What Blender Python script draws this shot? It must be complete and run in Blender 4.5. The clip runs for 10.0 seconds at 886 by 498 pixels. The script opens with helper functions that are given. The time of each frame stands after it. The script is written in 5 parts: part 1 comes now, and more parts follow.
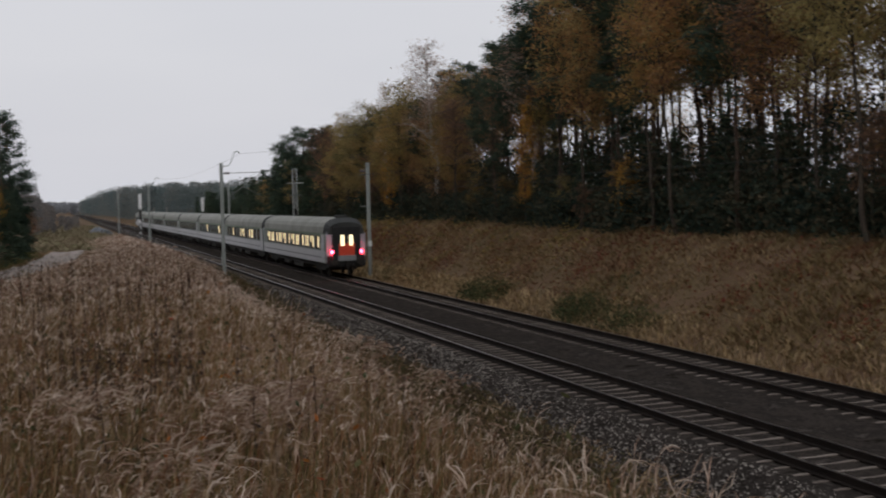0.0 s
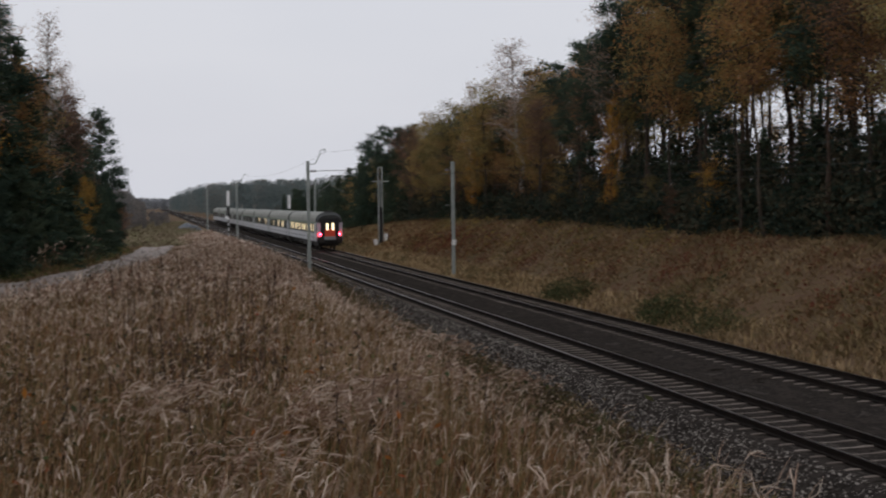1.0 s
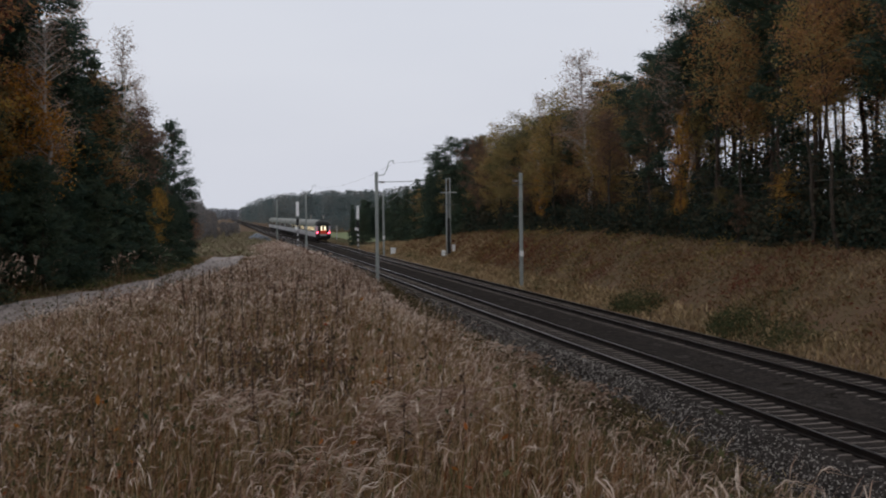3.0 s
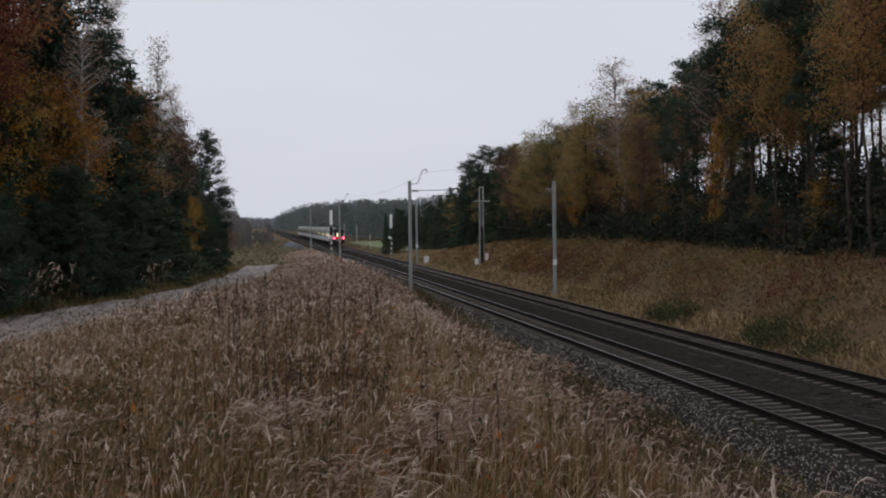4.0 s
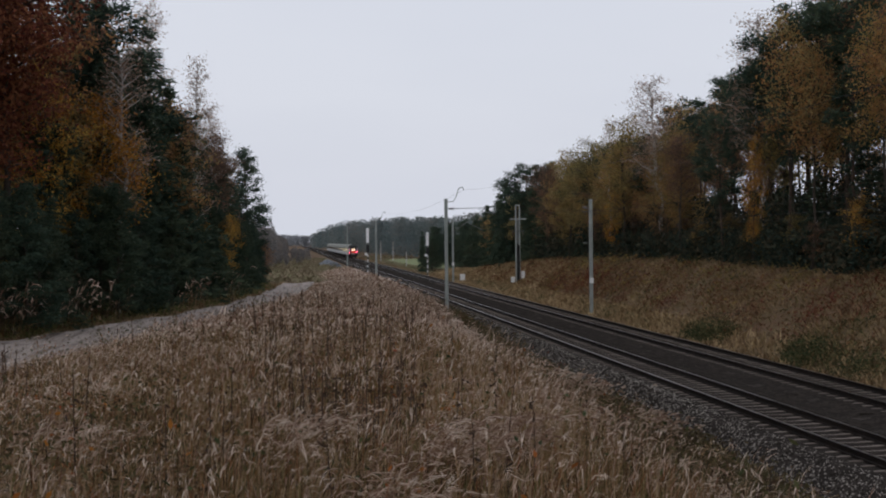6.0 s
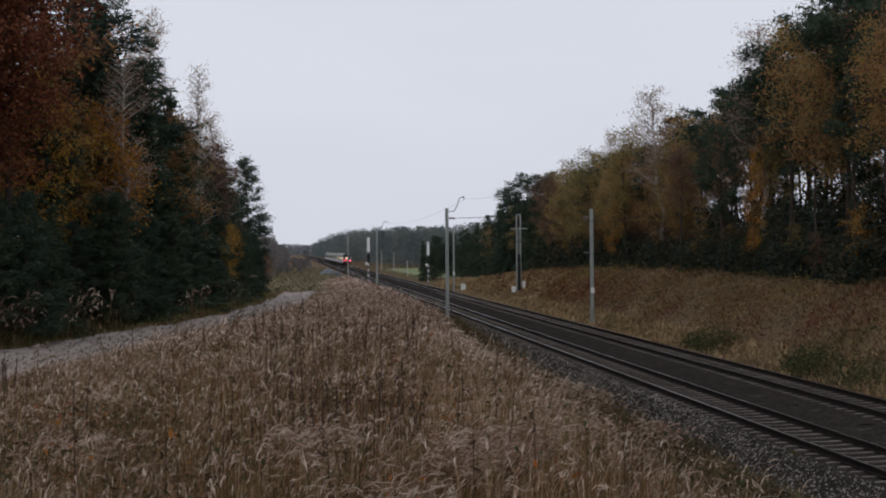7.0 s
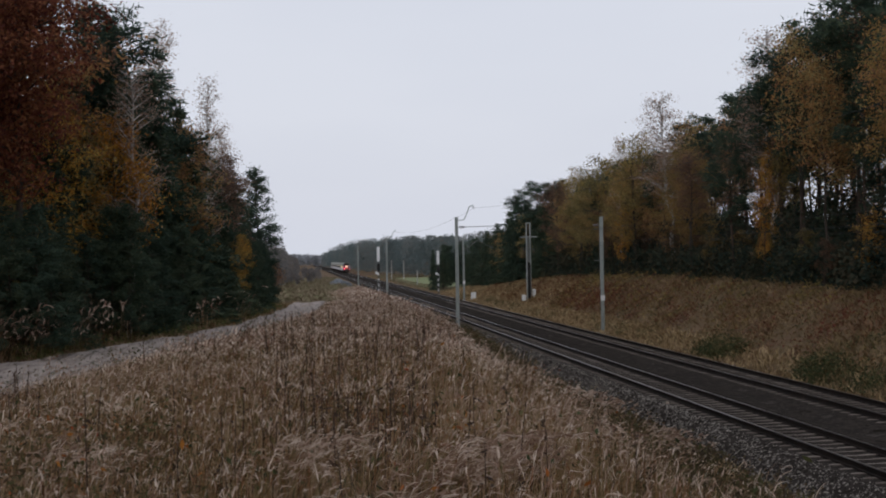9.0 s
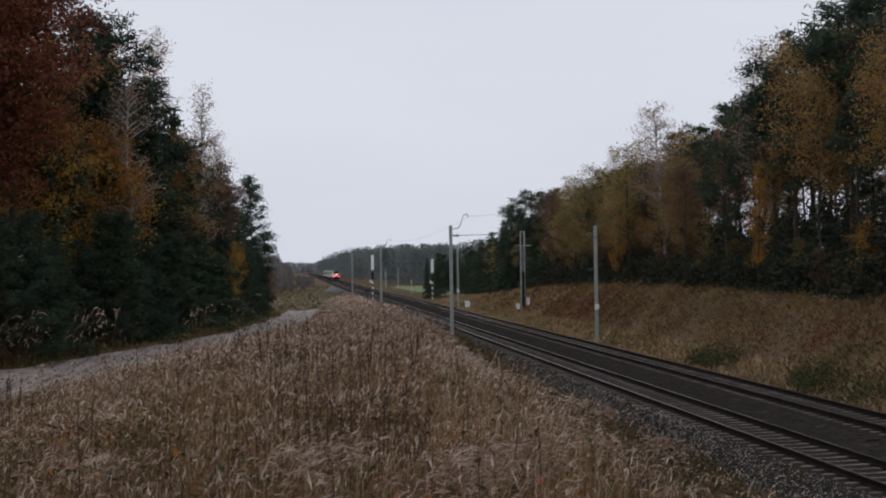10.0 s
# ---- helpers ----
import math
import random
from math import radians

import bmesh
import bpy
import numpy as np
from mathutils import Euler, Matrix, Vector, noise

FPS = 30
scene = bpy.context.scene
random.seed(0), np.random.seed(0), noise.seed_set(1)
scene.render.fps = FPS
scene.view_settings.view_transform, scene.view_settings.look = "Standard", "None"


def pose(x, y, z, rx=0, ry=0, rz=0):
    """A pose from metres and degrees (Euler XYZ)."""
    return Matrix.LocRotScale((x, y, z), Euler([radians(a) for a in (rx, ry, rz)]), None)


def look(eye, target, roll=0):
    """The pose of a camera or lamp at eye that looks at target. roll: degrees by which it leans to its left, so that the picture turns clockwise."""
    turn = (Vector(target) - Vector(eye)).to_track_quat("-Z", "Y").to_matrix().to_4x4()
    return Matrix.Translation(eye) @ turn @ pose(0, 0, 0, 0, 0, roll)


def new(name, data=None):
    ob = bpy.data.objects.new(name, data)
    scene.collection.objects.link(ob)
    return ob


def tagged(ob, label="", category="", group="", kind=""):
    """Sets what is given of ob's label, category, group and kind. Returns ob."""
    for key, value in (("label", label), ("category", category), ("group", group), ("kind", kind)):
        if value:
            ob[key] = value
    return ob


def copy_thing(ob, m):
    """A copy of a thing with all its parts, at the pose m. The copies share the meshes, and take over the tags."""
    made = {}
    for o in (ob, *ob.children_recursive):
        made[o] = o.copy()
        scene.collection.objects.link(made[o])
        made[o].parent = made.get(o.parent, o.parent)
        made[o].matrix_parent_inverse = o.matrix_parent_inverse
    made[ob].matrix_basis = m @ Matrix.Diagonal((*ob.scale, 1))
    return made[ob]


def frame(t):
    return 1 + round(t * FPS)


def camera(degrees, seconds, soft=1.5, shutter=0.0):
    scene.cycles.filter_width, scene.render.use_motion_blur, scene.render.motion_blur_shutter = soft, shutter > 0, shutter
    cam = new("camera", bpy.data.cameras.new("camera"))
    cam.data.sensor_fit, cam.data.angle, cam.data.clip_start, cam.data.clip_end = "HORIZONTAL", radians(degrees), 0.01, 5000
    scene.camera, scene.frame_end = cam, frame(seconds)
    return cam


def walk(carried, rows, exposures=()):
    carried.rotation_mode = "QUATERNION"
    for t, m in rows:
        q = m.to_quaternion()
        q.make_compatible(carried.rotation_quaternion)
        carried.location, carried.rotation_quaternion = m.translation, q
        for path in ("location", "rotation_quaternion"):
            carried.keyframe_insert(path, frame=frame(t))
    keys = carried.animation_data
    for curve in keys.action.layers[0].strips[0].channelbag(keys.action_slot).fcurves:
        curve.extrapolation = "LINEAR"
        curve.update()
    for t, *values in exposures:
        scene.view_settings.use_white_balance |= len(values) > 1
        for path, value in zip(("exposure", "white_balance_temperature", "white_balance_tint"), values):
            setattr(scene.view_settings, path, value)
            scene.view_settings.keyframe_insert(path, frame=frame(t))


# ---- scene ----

# ---------------------------------------------------------------- camera
EYE_Z = 5.05
cam = camera(39.64, 10.0, soft=2.0, shutter=0.7)


def aim(yaw, pitch, roll):
    return pose(0, 0, EYE_Z, 0, 0, yaw) @ pose(0, 0, 0, pitch) @ pose(0, 0, 0, 0, roll) @ pose(0, 0, 0, 90)


TURNS = [
    (0.0, -17.363, -2.266, 1.304), (0.1, -16.985, -2.220, 1.175), (0.25, -16.410, -2.150, 0.980), (0.5, -15.448, -2.044, 0.677), (1.0, -13.452, -2.230, 0.740),
    (1.5, -11.957, -2.093, 0.569), (2.0, -11.674, -1.896, 0.421), (2.5, -11.264, -1.761, 0.520),
    (3.0, -10.301, -1.676, 0.621), (4.5, -8.217, -0.988, 0.758), (5.0, -7.699, -0.755, 0.876),
    (5.5, -7.212, -0.570, 0.735), (7.0, -7.047, 0.037, 0.457), (7.5, -6.781, 0.253, 0.594),
    (8.0, -6.677, 0.167, 0.939), (8.5, -6.624, 0.333, 1.113), (9.0, -6.593, 0.459, 0.938),
    (9.5, -6.590, 0.618, 1.005), (10.0, -6.868, 0.849, 0.773),
]
walk(cam, [(t, aim(a, b, c)) for t, a, b, c in TURNS], exposures=[(0.0, -0.03, 6750, 10), (1.0, 0.0, 6650, 10), (2.5, 0.01, 6500, 10), (5.0, 0.03, 6430, 10), (10.0, 0.06, 6410, 10)])

# ---------------------------------------------------------------- world and light
world = bpy.data.worlds.new("overcast_sky")
scene.world = world
world.use_nodes = True
wn, wl = world.node_tree.nodes, world.node_tree.links
wn.clear()
SUN_EL, SUN_AZ = radians(22), radians(200)
sky = wn.new("ShaderNodeTexSky")
sky.sky_type, sky.sun_disc, sky.sun_elevation, sky.sun_rotation = "NISHITA", False, SUN_EL, SUN_AZ
sky.air_density, sky.dust_density = 1.5, 4.0
sky_gain = wn.new("ShaderNodeVectorMath")
sky_gain.operation = "SCALE"
sky_gain.inputs[3].default_value = 0.10
coord = wn.new("ShaderNodeTexCoord")
cloud = wn.new("ShaderNodeTexNoise")
cloud.inputs["Scale"].default_value, cloud.inputs["Detail"].default_value = 1.6, 4
stretch = wn.new("ShaderNodeMapping")
stretch.inputs["Scale"].default_value = (1, 1, 3.5)
cloud_ramp = wn.new("ShaderNodeValToRGB")
cloud_ramp.color_ramp.elements[0].position, cloud_ramp.color_ramp.elements[1].position = 0.3, 0.7
cloud_ramp.color_ramp.elements[0].color = (0.625, 0.650, 0.735, 1)
cloud_ramp.color_ramp.elements[1].color = (0.69, 0.71, 0.785, 1)
veil = wn.new("ShaderNodeMix")
veil.data_type = "RGBA"
veil.inputs["Factor"].default_value = 0.94
wbg, wout = wn.new("ShaderNodeBackground"), wn.new("ShaderNodeOutputWorld")
wbg.inputs["Strength"].default_value = 1.0
wl.new(coord.outputs["Generated"], stretch.inputs["Vector"])
wl.new(stretch.outputs["Vector"], cloud.inputs["Vector"])
wl.new(cloud.outputs["Fac"], cloud_ramp.inputs["Fac"])
wl.new(sky.outputs["Color"], sky_gain.inputs[0])
wl.new(sky_gain.outputs["Vector"], veil.inputs["A"])
wl.new(cloud_ramp.outputs["Color"], veil.inputs["B"])
wl.new(veil.outputs["Result"], wbg.inputs["Color"])
wl.new(wbg.outputs["Background"], wout.inputs["Surface"])

sun_data = bpy.data.lights.new("sun", "SUN")
sun_data.energy, sun_data.angle, sun_data.color = 0.35, radians(30), (1.0, 0.97, 0.93)
sun = new("sun", sun_data)
sun.matrix_basis = look((-20, -60, 40), (0, 0, 0))


# ---------------------------------------------------------------- materials
def rgba(c):
    return (c[0], c[1], c[2], 1)


def surface(name, colours, scale=3.0, fine=30.0, rough=0.8, metal=0.0, bump=0.0, island=0.0, per_object=0.0,
            spec=0.3, stretch_by=(1, 1, 1), thin=0.0):
    """Two scales of noise pick a colour along a ramp; island and per_object vary the value of single pieces;
    thin lets that share of the light through, as leaves and blades do."""
    m = bpy.data.materials.new(name)
    m.use_nodes = True
    n, l = m.node_tree.nodes, m.node_tree.links
    b = n["Principled BSDF"]
    b.inputs["Roughness"].default_value, b.inputs["Metallic"].default_value = rough, metal
    b.inputs["Specular IOR Level"].default_value = spec
    tc, mp = n.new("ShaderNodeTexCoord"), n.new("ShaderNodeMapping")
    mp.inputs["Scale"].default_value = stretch_by
    l.new(tc.outputs["Object"], mp.inputs["Vector"])
    big, small = n.new("ShaderNodeTexNoise"), n.new("ShaderNodeTexNoise")
    big.inputs["Scale"].default_value, big.inputs["Detail"].default_value = scale, 3
    small.inputs["Scale"].default_value, small.inputs["Detail"].default_value = fine, 2
    l.new(mp.outputs["Vector"], big.inputs["Vector"])
    l.new(mp.outputs["Vector"], small.inputs["Vector"])
    mix = n.new("ShaderNodeMath")
    mix.operation = "ADD"
    half = n.new("ShaderNodeMath")
    half.operation, half.inputs[1].default_value = "MULTIPLY_ADD", 0.5
    half.inputs[2].default_value = -0.25
    l.new(small.outputs["Fac"], half.inputs[0])
    l.new(big.outputs["Fac"], mix.inputs[0])
    l.new(half.outputs[0], mix.inputs[1])
    ramp = n.new("ShaderNodeValToRGB")
    e = ramp.color_ramp.elements
    e[0].position, e[1].position = 0.28, 0.72
    e[0].color, e[1].color = rgba(colours[0]), rgba(colours[-1])
    for i, c in enumerate(colours[1:-1]):
        x = e.new(0.28 + 0.44 * (i + 1) / (len(colours) - 1))
        x.color = rgba(c)
    fac = mix.outputs[0]
    if island:
        geo = n.new("ShaderNodeNewGeometry")
        add = n.new("ShaderNodeMath")
        add.operation, add.inputs[1].default_value = "MULTIPLY_ADD", island
        l.new(geo.outputs["Random Per Island"], add.inputs[0])
        sub = n.new("ShaderNodeMath")
        sub.operation, sub.inputs[1].default_value = "SUBTRACT", island / 2
        l.new(fac, add.inputs[2])
        l.new(add.outputs[0], sub.inputs[0])
        fac = sub.outputs[0]
    if per_object:
        info = n.new("ShaderNodeObjectInfo")
        add = n.new("ShaderNodeMath")
        add.operation, add.inputs[1].default_value = "MULTIPLY_ADD", per_object
        l.new(info.outputs["Random"], add.inputs[0])
        sub = n.new("ShaderNodeMath")
        sub.operation, sub.inputs[1].default_value = "SUBTRACT", per_object / 2
        l.new(fac, add.inputs[2])
        l.new(add.outputs[0], sub.inputs[0])
        fac = sub.outputs[0]
    l.new(fac, ramp.inputs["Fac"])
    l.new(ramp.outputs["Color"], b.inputs["Base Color"])
    if thin:
        through_leaf, blend = n.new("ShaderNodeBsdfTranslucent"), n.new("ShaderNodeMixShader")
        blend.inputs["Fac"].default_value = thin
        l.new(ramp.outputs["Color"], through_leaf.inputs["Color"])
        l.new(b.outputs["BSDF"], blend.inputs[1])
        l.new(through_leaf.outputs["BSDF"], blend.inputs[2])
        l.new(blend.outputs["Shader"], n["Material Output"].inputs["Surface"])
    if bump:
        bp = n.new("ShaderNodeBump")
        bp.inputs["Strength"].default_value, bp.inputs["Distance"].default_value = bump, 0.05
        l.new(mix.outputs[0], bp.inputs["Height"])
        l.new(bp.outputs["Normal"], b.inputs["Normal"])
    return m


def glowing(name, colour, strength, busy=0.0):
    m = bpy.data.materials.new(name)
    m.use_nodes = True
    b = m.node_tree.nodes["Principled BSDF"]
    b.inputs["Base Color"].default_value = rgba(colour)
    b.inputs["Emission Color"].default_value = rgba(colour)
    b.inputs["Emission Strength"].default_value = strength
    if busy:
        n, l = m.node_tree.nodes, m.node_tree.links
        tc, tex, ramp = n.new("ShaderNodeTexCoord"), n.new("ShaderNodeTexNoise"), n.new("ShaderNodeValToRGB")
        tex.inputs["Scale"].default_value = busy
        ramp.color_ramp.elements[0].position, ramp.color_ramp.elements[1].position = 0.40, 0.60
        ramp.color_ramp.elements[0].color = rgba([v * 0.22 for v in colour])
        ramp.color_ramp.elements[1].color = rgba(colour)
        l.new(tc.outputs["Object"], tex.inputs["Vector"])
        l.new(tex.outputs["Fac"], ramp.inputs["Fac"])
        l.new(ramp.outputs["Color"], b.inputs["Emission Color"])
    return m


GROUND = surface("dry_meadow_soil", [(0.08, 0.05, 0.034), (0.14, 0.088, 0.057), (0.115, 0.085, 0.048), (0.18, 0.12, 0.08)], 0.25, 5.0, 0.95, bump=0.6, spec=0.05)
BANK_GRASS = surface("rusty_bank_grass", [(0.16, 0.08, 0.048), (0.23, 0.14, 0.078), (0.18, 0.145, 0.068), (0.25, 0.168, 0.093), (0.33, 0.245, 0.14), (0.19, 0.108, 0.063)], 0.22, 0.7, 0.9, island=0.15, spec=0.05, thin=0.2)
PALE_GRASS = surface("bleached_verge_grass", [(0.19, 0.125, 0.07), (0.34, 0.24, 0.145), (0.17, 0.125, 0.065)], 0.25, 1.5, 0.9, island=0.5, spec=0.05, thin=0.20)
ROAD = surface("sandy_track_dirt", [(0.10, 0.082, 0.07), (0.27, 0.228, 0.20), (0.35, 0.30, 0.27), (0.19, 0.158, 0.138)], 1.0, 7.0, 0.95, bump=0.6, spec=0.05, stretch_by=(2.0, 0.14, 1))
FIELD = surface("green_winter_crop", [(0.15, 0.17, 0.095), (0.20, 0.225, 0.125), (0.19, 0.195, 0.125)], 0.08, 1.2, 0.95, spec=0.0)
BALLAST = surface("oily_ballast", [(0.014, 0.012, 0.010), (0.046, 0.039, 0.034), (0.022, 0.019, 0.017), (0.068, 0.059, 0.052)], 1.1, 9.0, 1.0, bump=1.0, spec=0.0)
STONE = surface("crushed_ballast_stone", [(0.018, 0.015, 0.013), (0.038, 0.033, 0.029), (0.072, 0.064, 0.057), (0.25, 0.225, 0.20)], 1.2, 12.0, 0.95, island=0.95, spec=0.0)
SLEEPER = surface("weathered_concrete_sleeper", [(0.11, 0.09, 0.078), (0.235, 0.20, 0.175)], 2.5, 18.0, 0.95, bump=0.3, per_object=0.4, spec=0.05)
RAIL_WEB = surface("rusty_rail_steel", [(0.010, 0.008, 0.007), (0.022, 0.016, 0.013)], 2.0, 25.0, 0.85, 0.0, spec=0.1)
RAIL_HEAD = surface("polished_rail_steel", [(0.26, 0.24, 0.23), (0.36, 0.34, 0.33)], 0.5, 20.0, 0.30, 1.0, stretch_by=(1, 0.05, 1))
MAST = surface("galvanised_mast_steel", [(0.26, 0.29, 0.28), (0.38, 0.41, 0.40)], 1.2, 14.0, 0.6, 0.3)
DARK_MAST = surface("weathered_lattice_steel", [(0.12, 0.13, 0.125), (0.22, 0.23, 0.22)], 1.2, 14.0, 0.7, 0.3)
CONCRETE = surface("pale_concrete", [(0.34, 0.33, 0.31), (0.46, 0.45, 0.43)], 1.5, 16.0, 0.9, bump=0.2)
WIRE = surface("dull_copper_wire", [(0.045, 0.046, 0.044), (0.07, 0.072, 0.07)], 0.5, 4.0, 0.8, 0.0, spec=0.1)
INSULATOR = surface("brown_porcelain", [(0.05, 0.03, 0.025), (0.09, 0.05, 0.04)], 4, 20, 0.3)
WHITE = surface("white_enamel", [(0.66, 0.67, 0.68), (0.78, 0.79, 0.80)], 1.5, 12, 0.5)
RED_PAINT = surface("red_signal_paint", [(0.42, 0.03, 0.02), (0.55, 0.05, 0.03)], 2, 14, 0.5)
BLACK = surface("black_rubber", [(0.012, 0.012, 0.013), (0.025, 0.025, 0.026)], 2, 12, 0.8)
UNDER = surface("grimy_underframe", [(0.018, 0.016, 0.015), (0.04, 0.035, 0.03)], 1.5, 9, 0.85)
COACH_LOW = surface("light_grey_coach_paint", [(0.46, 0.46, 0.475), (0.57, 0.57, 0.585)], 0.4, 6, 0.4, stretch_by=(1, 0.3, 1))
COACH_BAND = surface("grey_green_coach_paint", [(0.14, 0.165, 0.145), (0.19, 0.22, 0.195)], 0.4, 6, 0.4)
COACH_ROOF = surface("dusty_grey_roof_paint", [(0.20, 0.205, 0.18), (0.29, 0.295, 0.265)], 0.5, 7, 0.8)
COACH_END = surface("lilac_grey_coach_paint", [(0.36, 0.36, 0.43), (0.45, 0.45, 0.52)], 0.6, 8, 0.4)
# Roof end and vent, much darker than the rest of the roof
ROOF_END = surface("blackish_roof_end", [(0.025, 0.028, 0.027), (0.05, 0.052, 0.05)], 0.8, 8, 0.7)
COACH_GREEN = surface("green_coach_stripe", [(0.06, 0.13, 0.07), (0.09, 0.17, 0.09)], 0.5, 7, 0.4)
DOOR_RED = surface("red_coach_door", [(0.50, 0.05, 0.025), (0.62, 0.07, 0.035)], 1.2, 9, 0.45)
PLATE = surface("grey_footplate", [(0.16, 0.17, 0.18), (0.23, 0.24, 0.25)], 1.5, 10, 0.6)
DARK_GLASS = surface("unlit_window_glass", [(0.03, 0.035, 0.04), (0.05, 0.055, 0.06)], 0.5, 3, 0.08, spec=0.6)
LIT = glowing("lit_coach_window", (1.0, 0.80, 0.46), 1.0, 2.6)
LIT_DOOR = glowing("lit_door_window", (1.0, 0.88, 0.62), 1.15)
TAIL_RED = glowing("red_tail_lamp", (1.0, 0.022, 0.045), 50.0)
HEAP = surface("blue_grey_stone", [(0.10, 0.115, 0.13), (0.19, 0.20, 0.215)], 1.5, 7, 0.95, bump=0.8, spec=0.05)
BARK_PINE = surface("pine_bark", [(0.045, 0.034, 0.027), (0.105, 0.066, 0.046)], 1.2, 9, 0.95, bump=0.6, stretch_by=(1, 1, 0.3))
BARK_BIRCH = surface("birch_bark", [(0.14, 0.125, 0.11), (0.42, 0.40, 0.37), (0.58, 0.56, 0.53)], 1.8, 9, 0.85)
BARK_DARK = surface("dark_bark", [(0.035, 0.028, 0.022), (0.075, 0.06, 0.045)], 1.5, 9, 0.95)
NEEDLE_PINE = surface("pine_needles", [(0.034, 0.056, 0.042), (0.050, 0.078, 0.055), (0.075, 0.098, 0.060)], 0.6, 4, 0.8, island=0.5, per_object=0.2, spec=0.1, thin=0.25)
NEEDLE_SPRUCE = surface("spruce_needles", [(0.038, 0.062, 0.045), (0.056, 0.084, 0.056), (0.082, 0.104, 0.060)], 0.6, 4, 0.8, island=0.5, per_object=0.3, spec=0.1, thin=0.25)
LEAF_RUST = surface("rust_birch_leaves", [(0.17, 0.11, 0.08), (0.31, 0.165, 0.085), (0.43, 0.23, 0.085), (0.35, 0.285, 0.125)], 0.35, 3, 0.75, island=0.35, per_object=0.8, spec=0.05, thin=0.48)
LEAF_GOLD = surface("gold_birch_leaves", [(0.36, 0.155, 0.035), (0.54, 0.27, 0.05), (0.50, 0.34, 0.085)], 0.4, 3, 0.75, island=0.6, per_object=0.3, spec=0.05, thin=0.45)
LEAF_OLIVE = surface("olive_yellow_leaves", [(0.18, 0.15, 0.07), (0.35, 0.265, 0.09), (0.34, 0.20, 0.08)], 0.4, 3, 0.75, island=0.55, per_object=0.5, spec=0.05, thin=0.48)
LEAF_RED = surface("red_brown_oak_leaves", [(0.075, 0.024, 0.019), (0.15, 0.046, 0.03), (0.22, 0.09, 0.042)], 0.5, 3, 0.75, island=0.6, per_object=0.3, spec=0.05, thin=0.30)
LEAF_PALE = surface("pale_dry_leaves", [(0.26, 0.17, 0.13), (0.44, 0.29, 0.21), (0.36, 0.26, 0.20)], 0.5, 3, 0.8, island=0.6, spec=0.05, thin=0.30)
# Leafless thicket made paler and greyer, haze included in the colour
LEAF_HAZE_DULL = surface("hazed_leafless_thicket", [(0.145, 0.142, 0.142), (0.205, 0.196, 0.19), (0.245, 0.212, 0.178)], 0.08, 0.4, 0.95, island=0.3, spec=0.0, thin=0.50)
# Horizon twigs with distance haze mixed into the grey
LEAF_HAZE_GREY = surface("haze_grey_bare_twigs", [(0.27, 0.285, 0.31), (0.33, 0.335, 0.35), (0.29, 0.31, 0.32)], 0.02, 0.4, 0.95, island=0.4, spec=0.0, thin=0.50)
# Far foliage, its colours lifted towards blue to paint in the haze
LEAF_HAZE_BLUE = surface("hazed_forest_foliage", [(0.125, 0.165, 0.17), (0.17, 0.205, 0.20), (0.22, 0.205, 0.185)], 0.03, 0.3, 0.95, island=0.2, spec=0.0, thin=0.50)
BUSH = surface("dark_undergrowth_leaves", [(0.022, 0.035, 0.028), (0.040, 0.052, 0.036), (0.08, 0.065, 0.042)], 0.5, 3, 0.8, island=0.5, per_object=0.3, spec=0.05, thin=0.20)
PLUME = surface("dry_reedgrass_plume", [(0.18, 0.108, 0.076), (0.37, 0.252, 0.19), (0.50, 0.375, 0.288), (0.69, 0.57, 0.47)], 0.3, 2, 0.9, island=0.65, spec=0.05, thin=0.35)
BLADE = surface("dry_grass_blade", [(0.034, 0.022, 0.012), (0.21, 0.086, 0.037), (0.092, 0.092, 0.032), (0.17, 0.12, 0.057), (0.25, 0.15, 0.083), (0.36, 0.255, 0.16)], 0.45, 2, 0.9, island=0.55, spec=0.05, thin=0.30)
HERB = surface("low_verge_herbs", [(0.05, 0.035, 0.02), (0.075, 0.07, 0.03), (0.11, 0.07, 0.04)], 0.5, 3, 0.85, island=0.5, spec=0.1, thin=0.25)
HERB_GREEN = surface("green_broom", [(0.038, 0.047, 0.022), (0.062, 0.072, 0.03), (0.115, 0.10, 0.045)], 0.3, 3, 0.85, island=0.5, spec=0.1, thin=0.25)
ROAD_HERB = surface("fresh_roadside_weeds", [(0.07, 0.095, 0.03), (0.12, 0.14, 0.045), (0.17, 0.15, 0.06)], 0.3, 3, 0.85, island=0.5, spec=0.1, thin=0.25)
HERB_ORANGE = surface("orange_herb_leaves", [(0.24, 0.06, 0.025), (0.32, 0.13, 0.03)], 0.3, 3, 0.85, island=0.5, spec=0.05, thin=0.25)
HERB_RED = surface("red_bramble", [(0.12, 0.03, 0.02), (0.15, 0.06, 0.03), (0.13, 0.09, 0.035)], 0.15, 3, 0.85, island=0.5, spec=0.1)
# Rough far grass, desaturated in its colour for the hazy distance
FAR_GRASS = surface("hazed_rough_grass", [(0.14, 0.115, 0.075), (0.22, 0.175, 0.12), (0.17, 0.175, 0.095)], 0.15, 1.5, 0.95, island=0.4, spec=0.0)
STRAW = surface("straw_yellow_grass", [(0.29, 0.20, 0.105), (0.44, 0.33, 0.19)], 0.3, 1.5, 0.9, island=0.5, spec=0.05, thin=0.20)
WEED = surface("dead_mugwort_stem", [(0.035, 0.022, 0.015), (0.075, 0.045, 0.028)], 2, 12, 0.9, island=0.4)


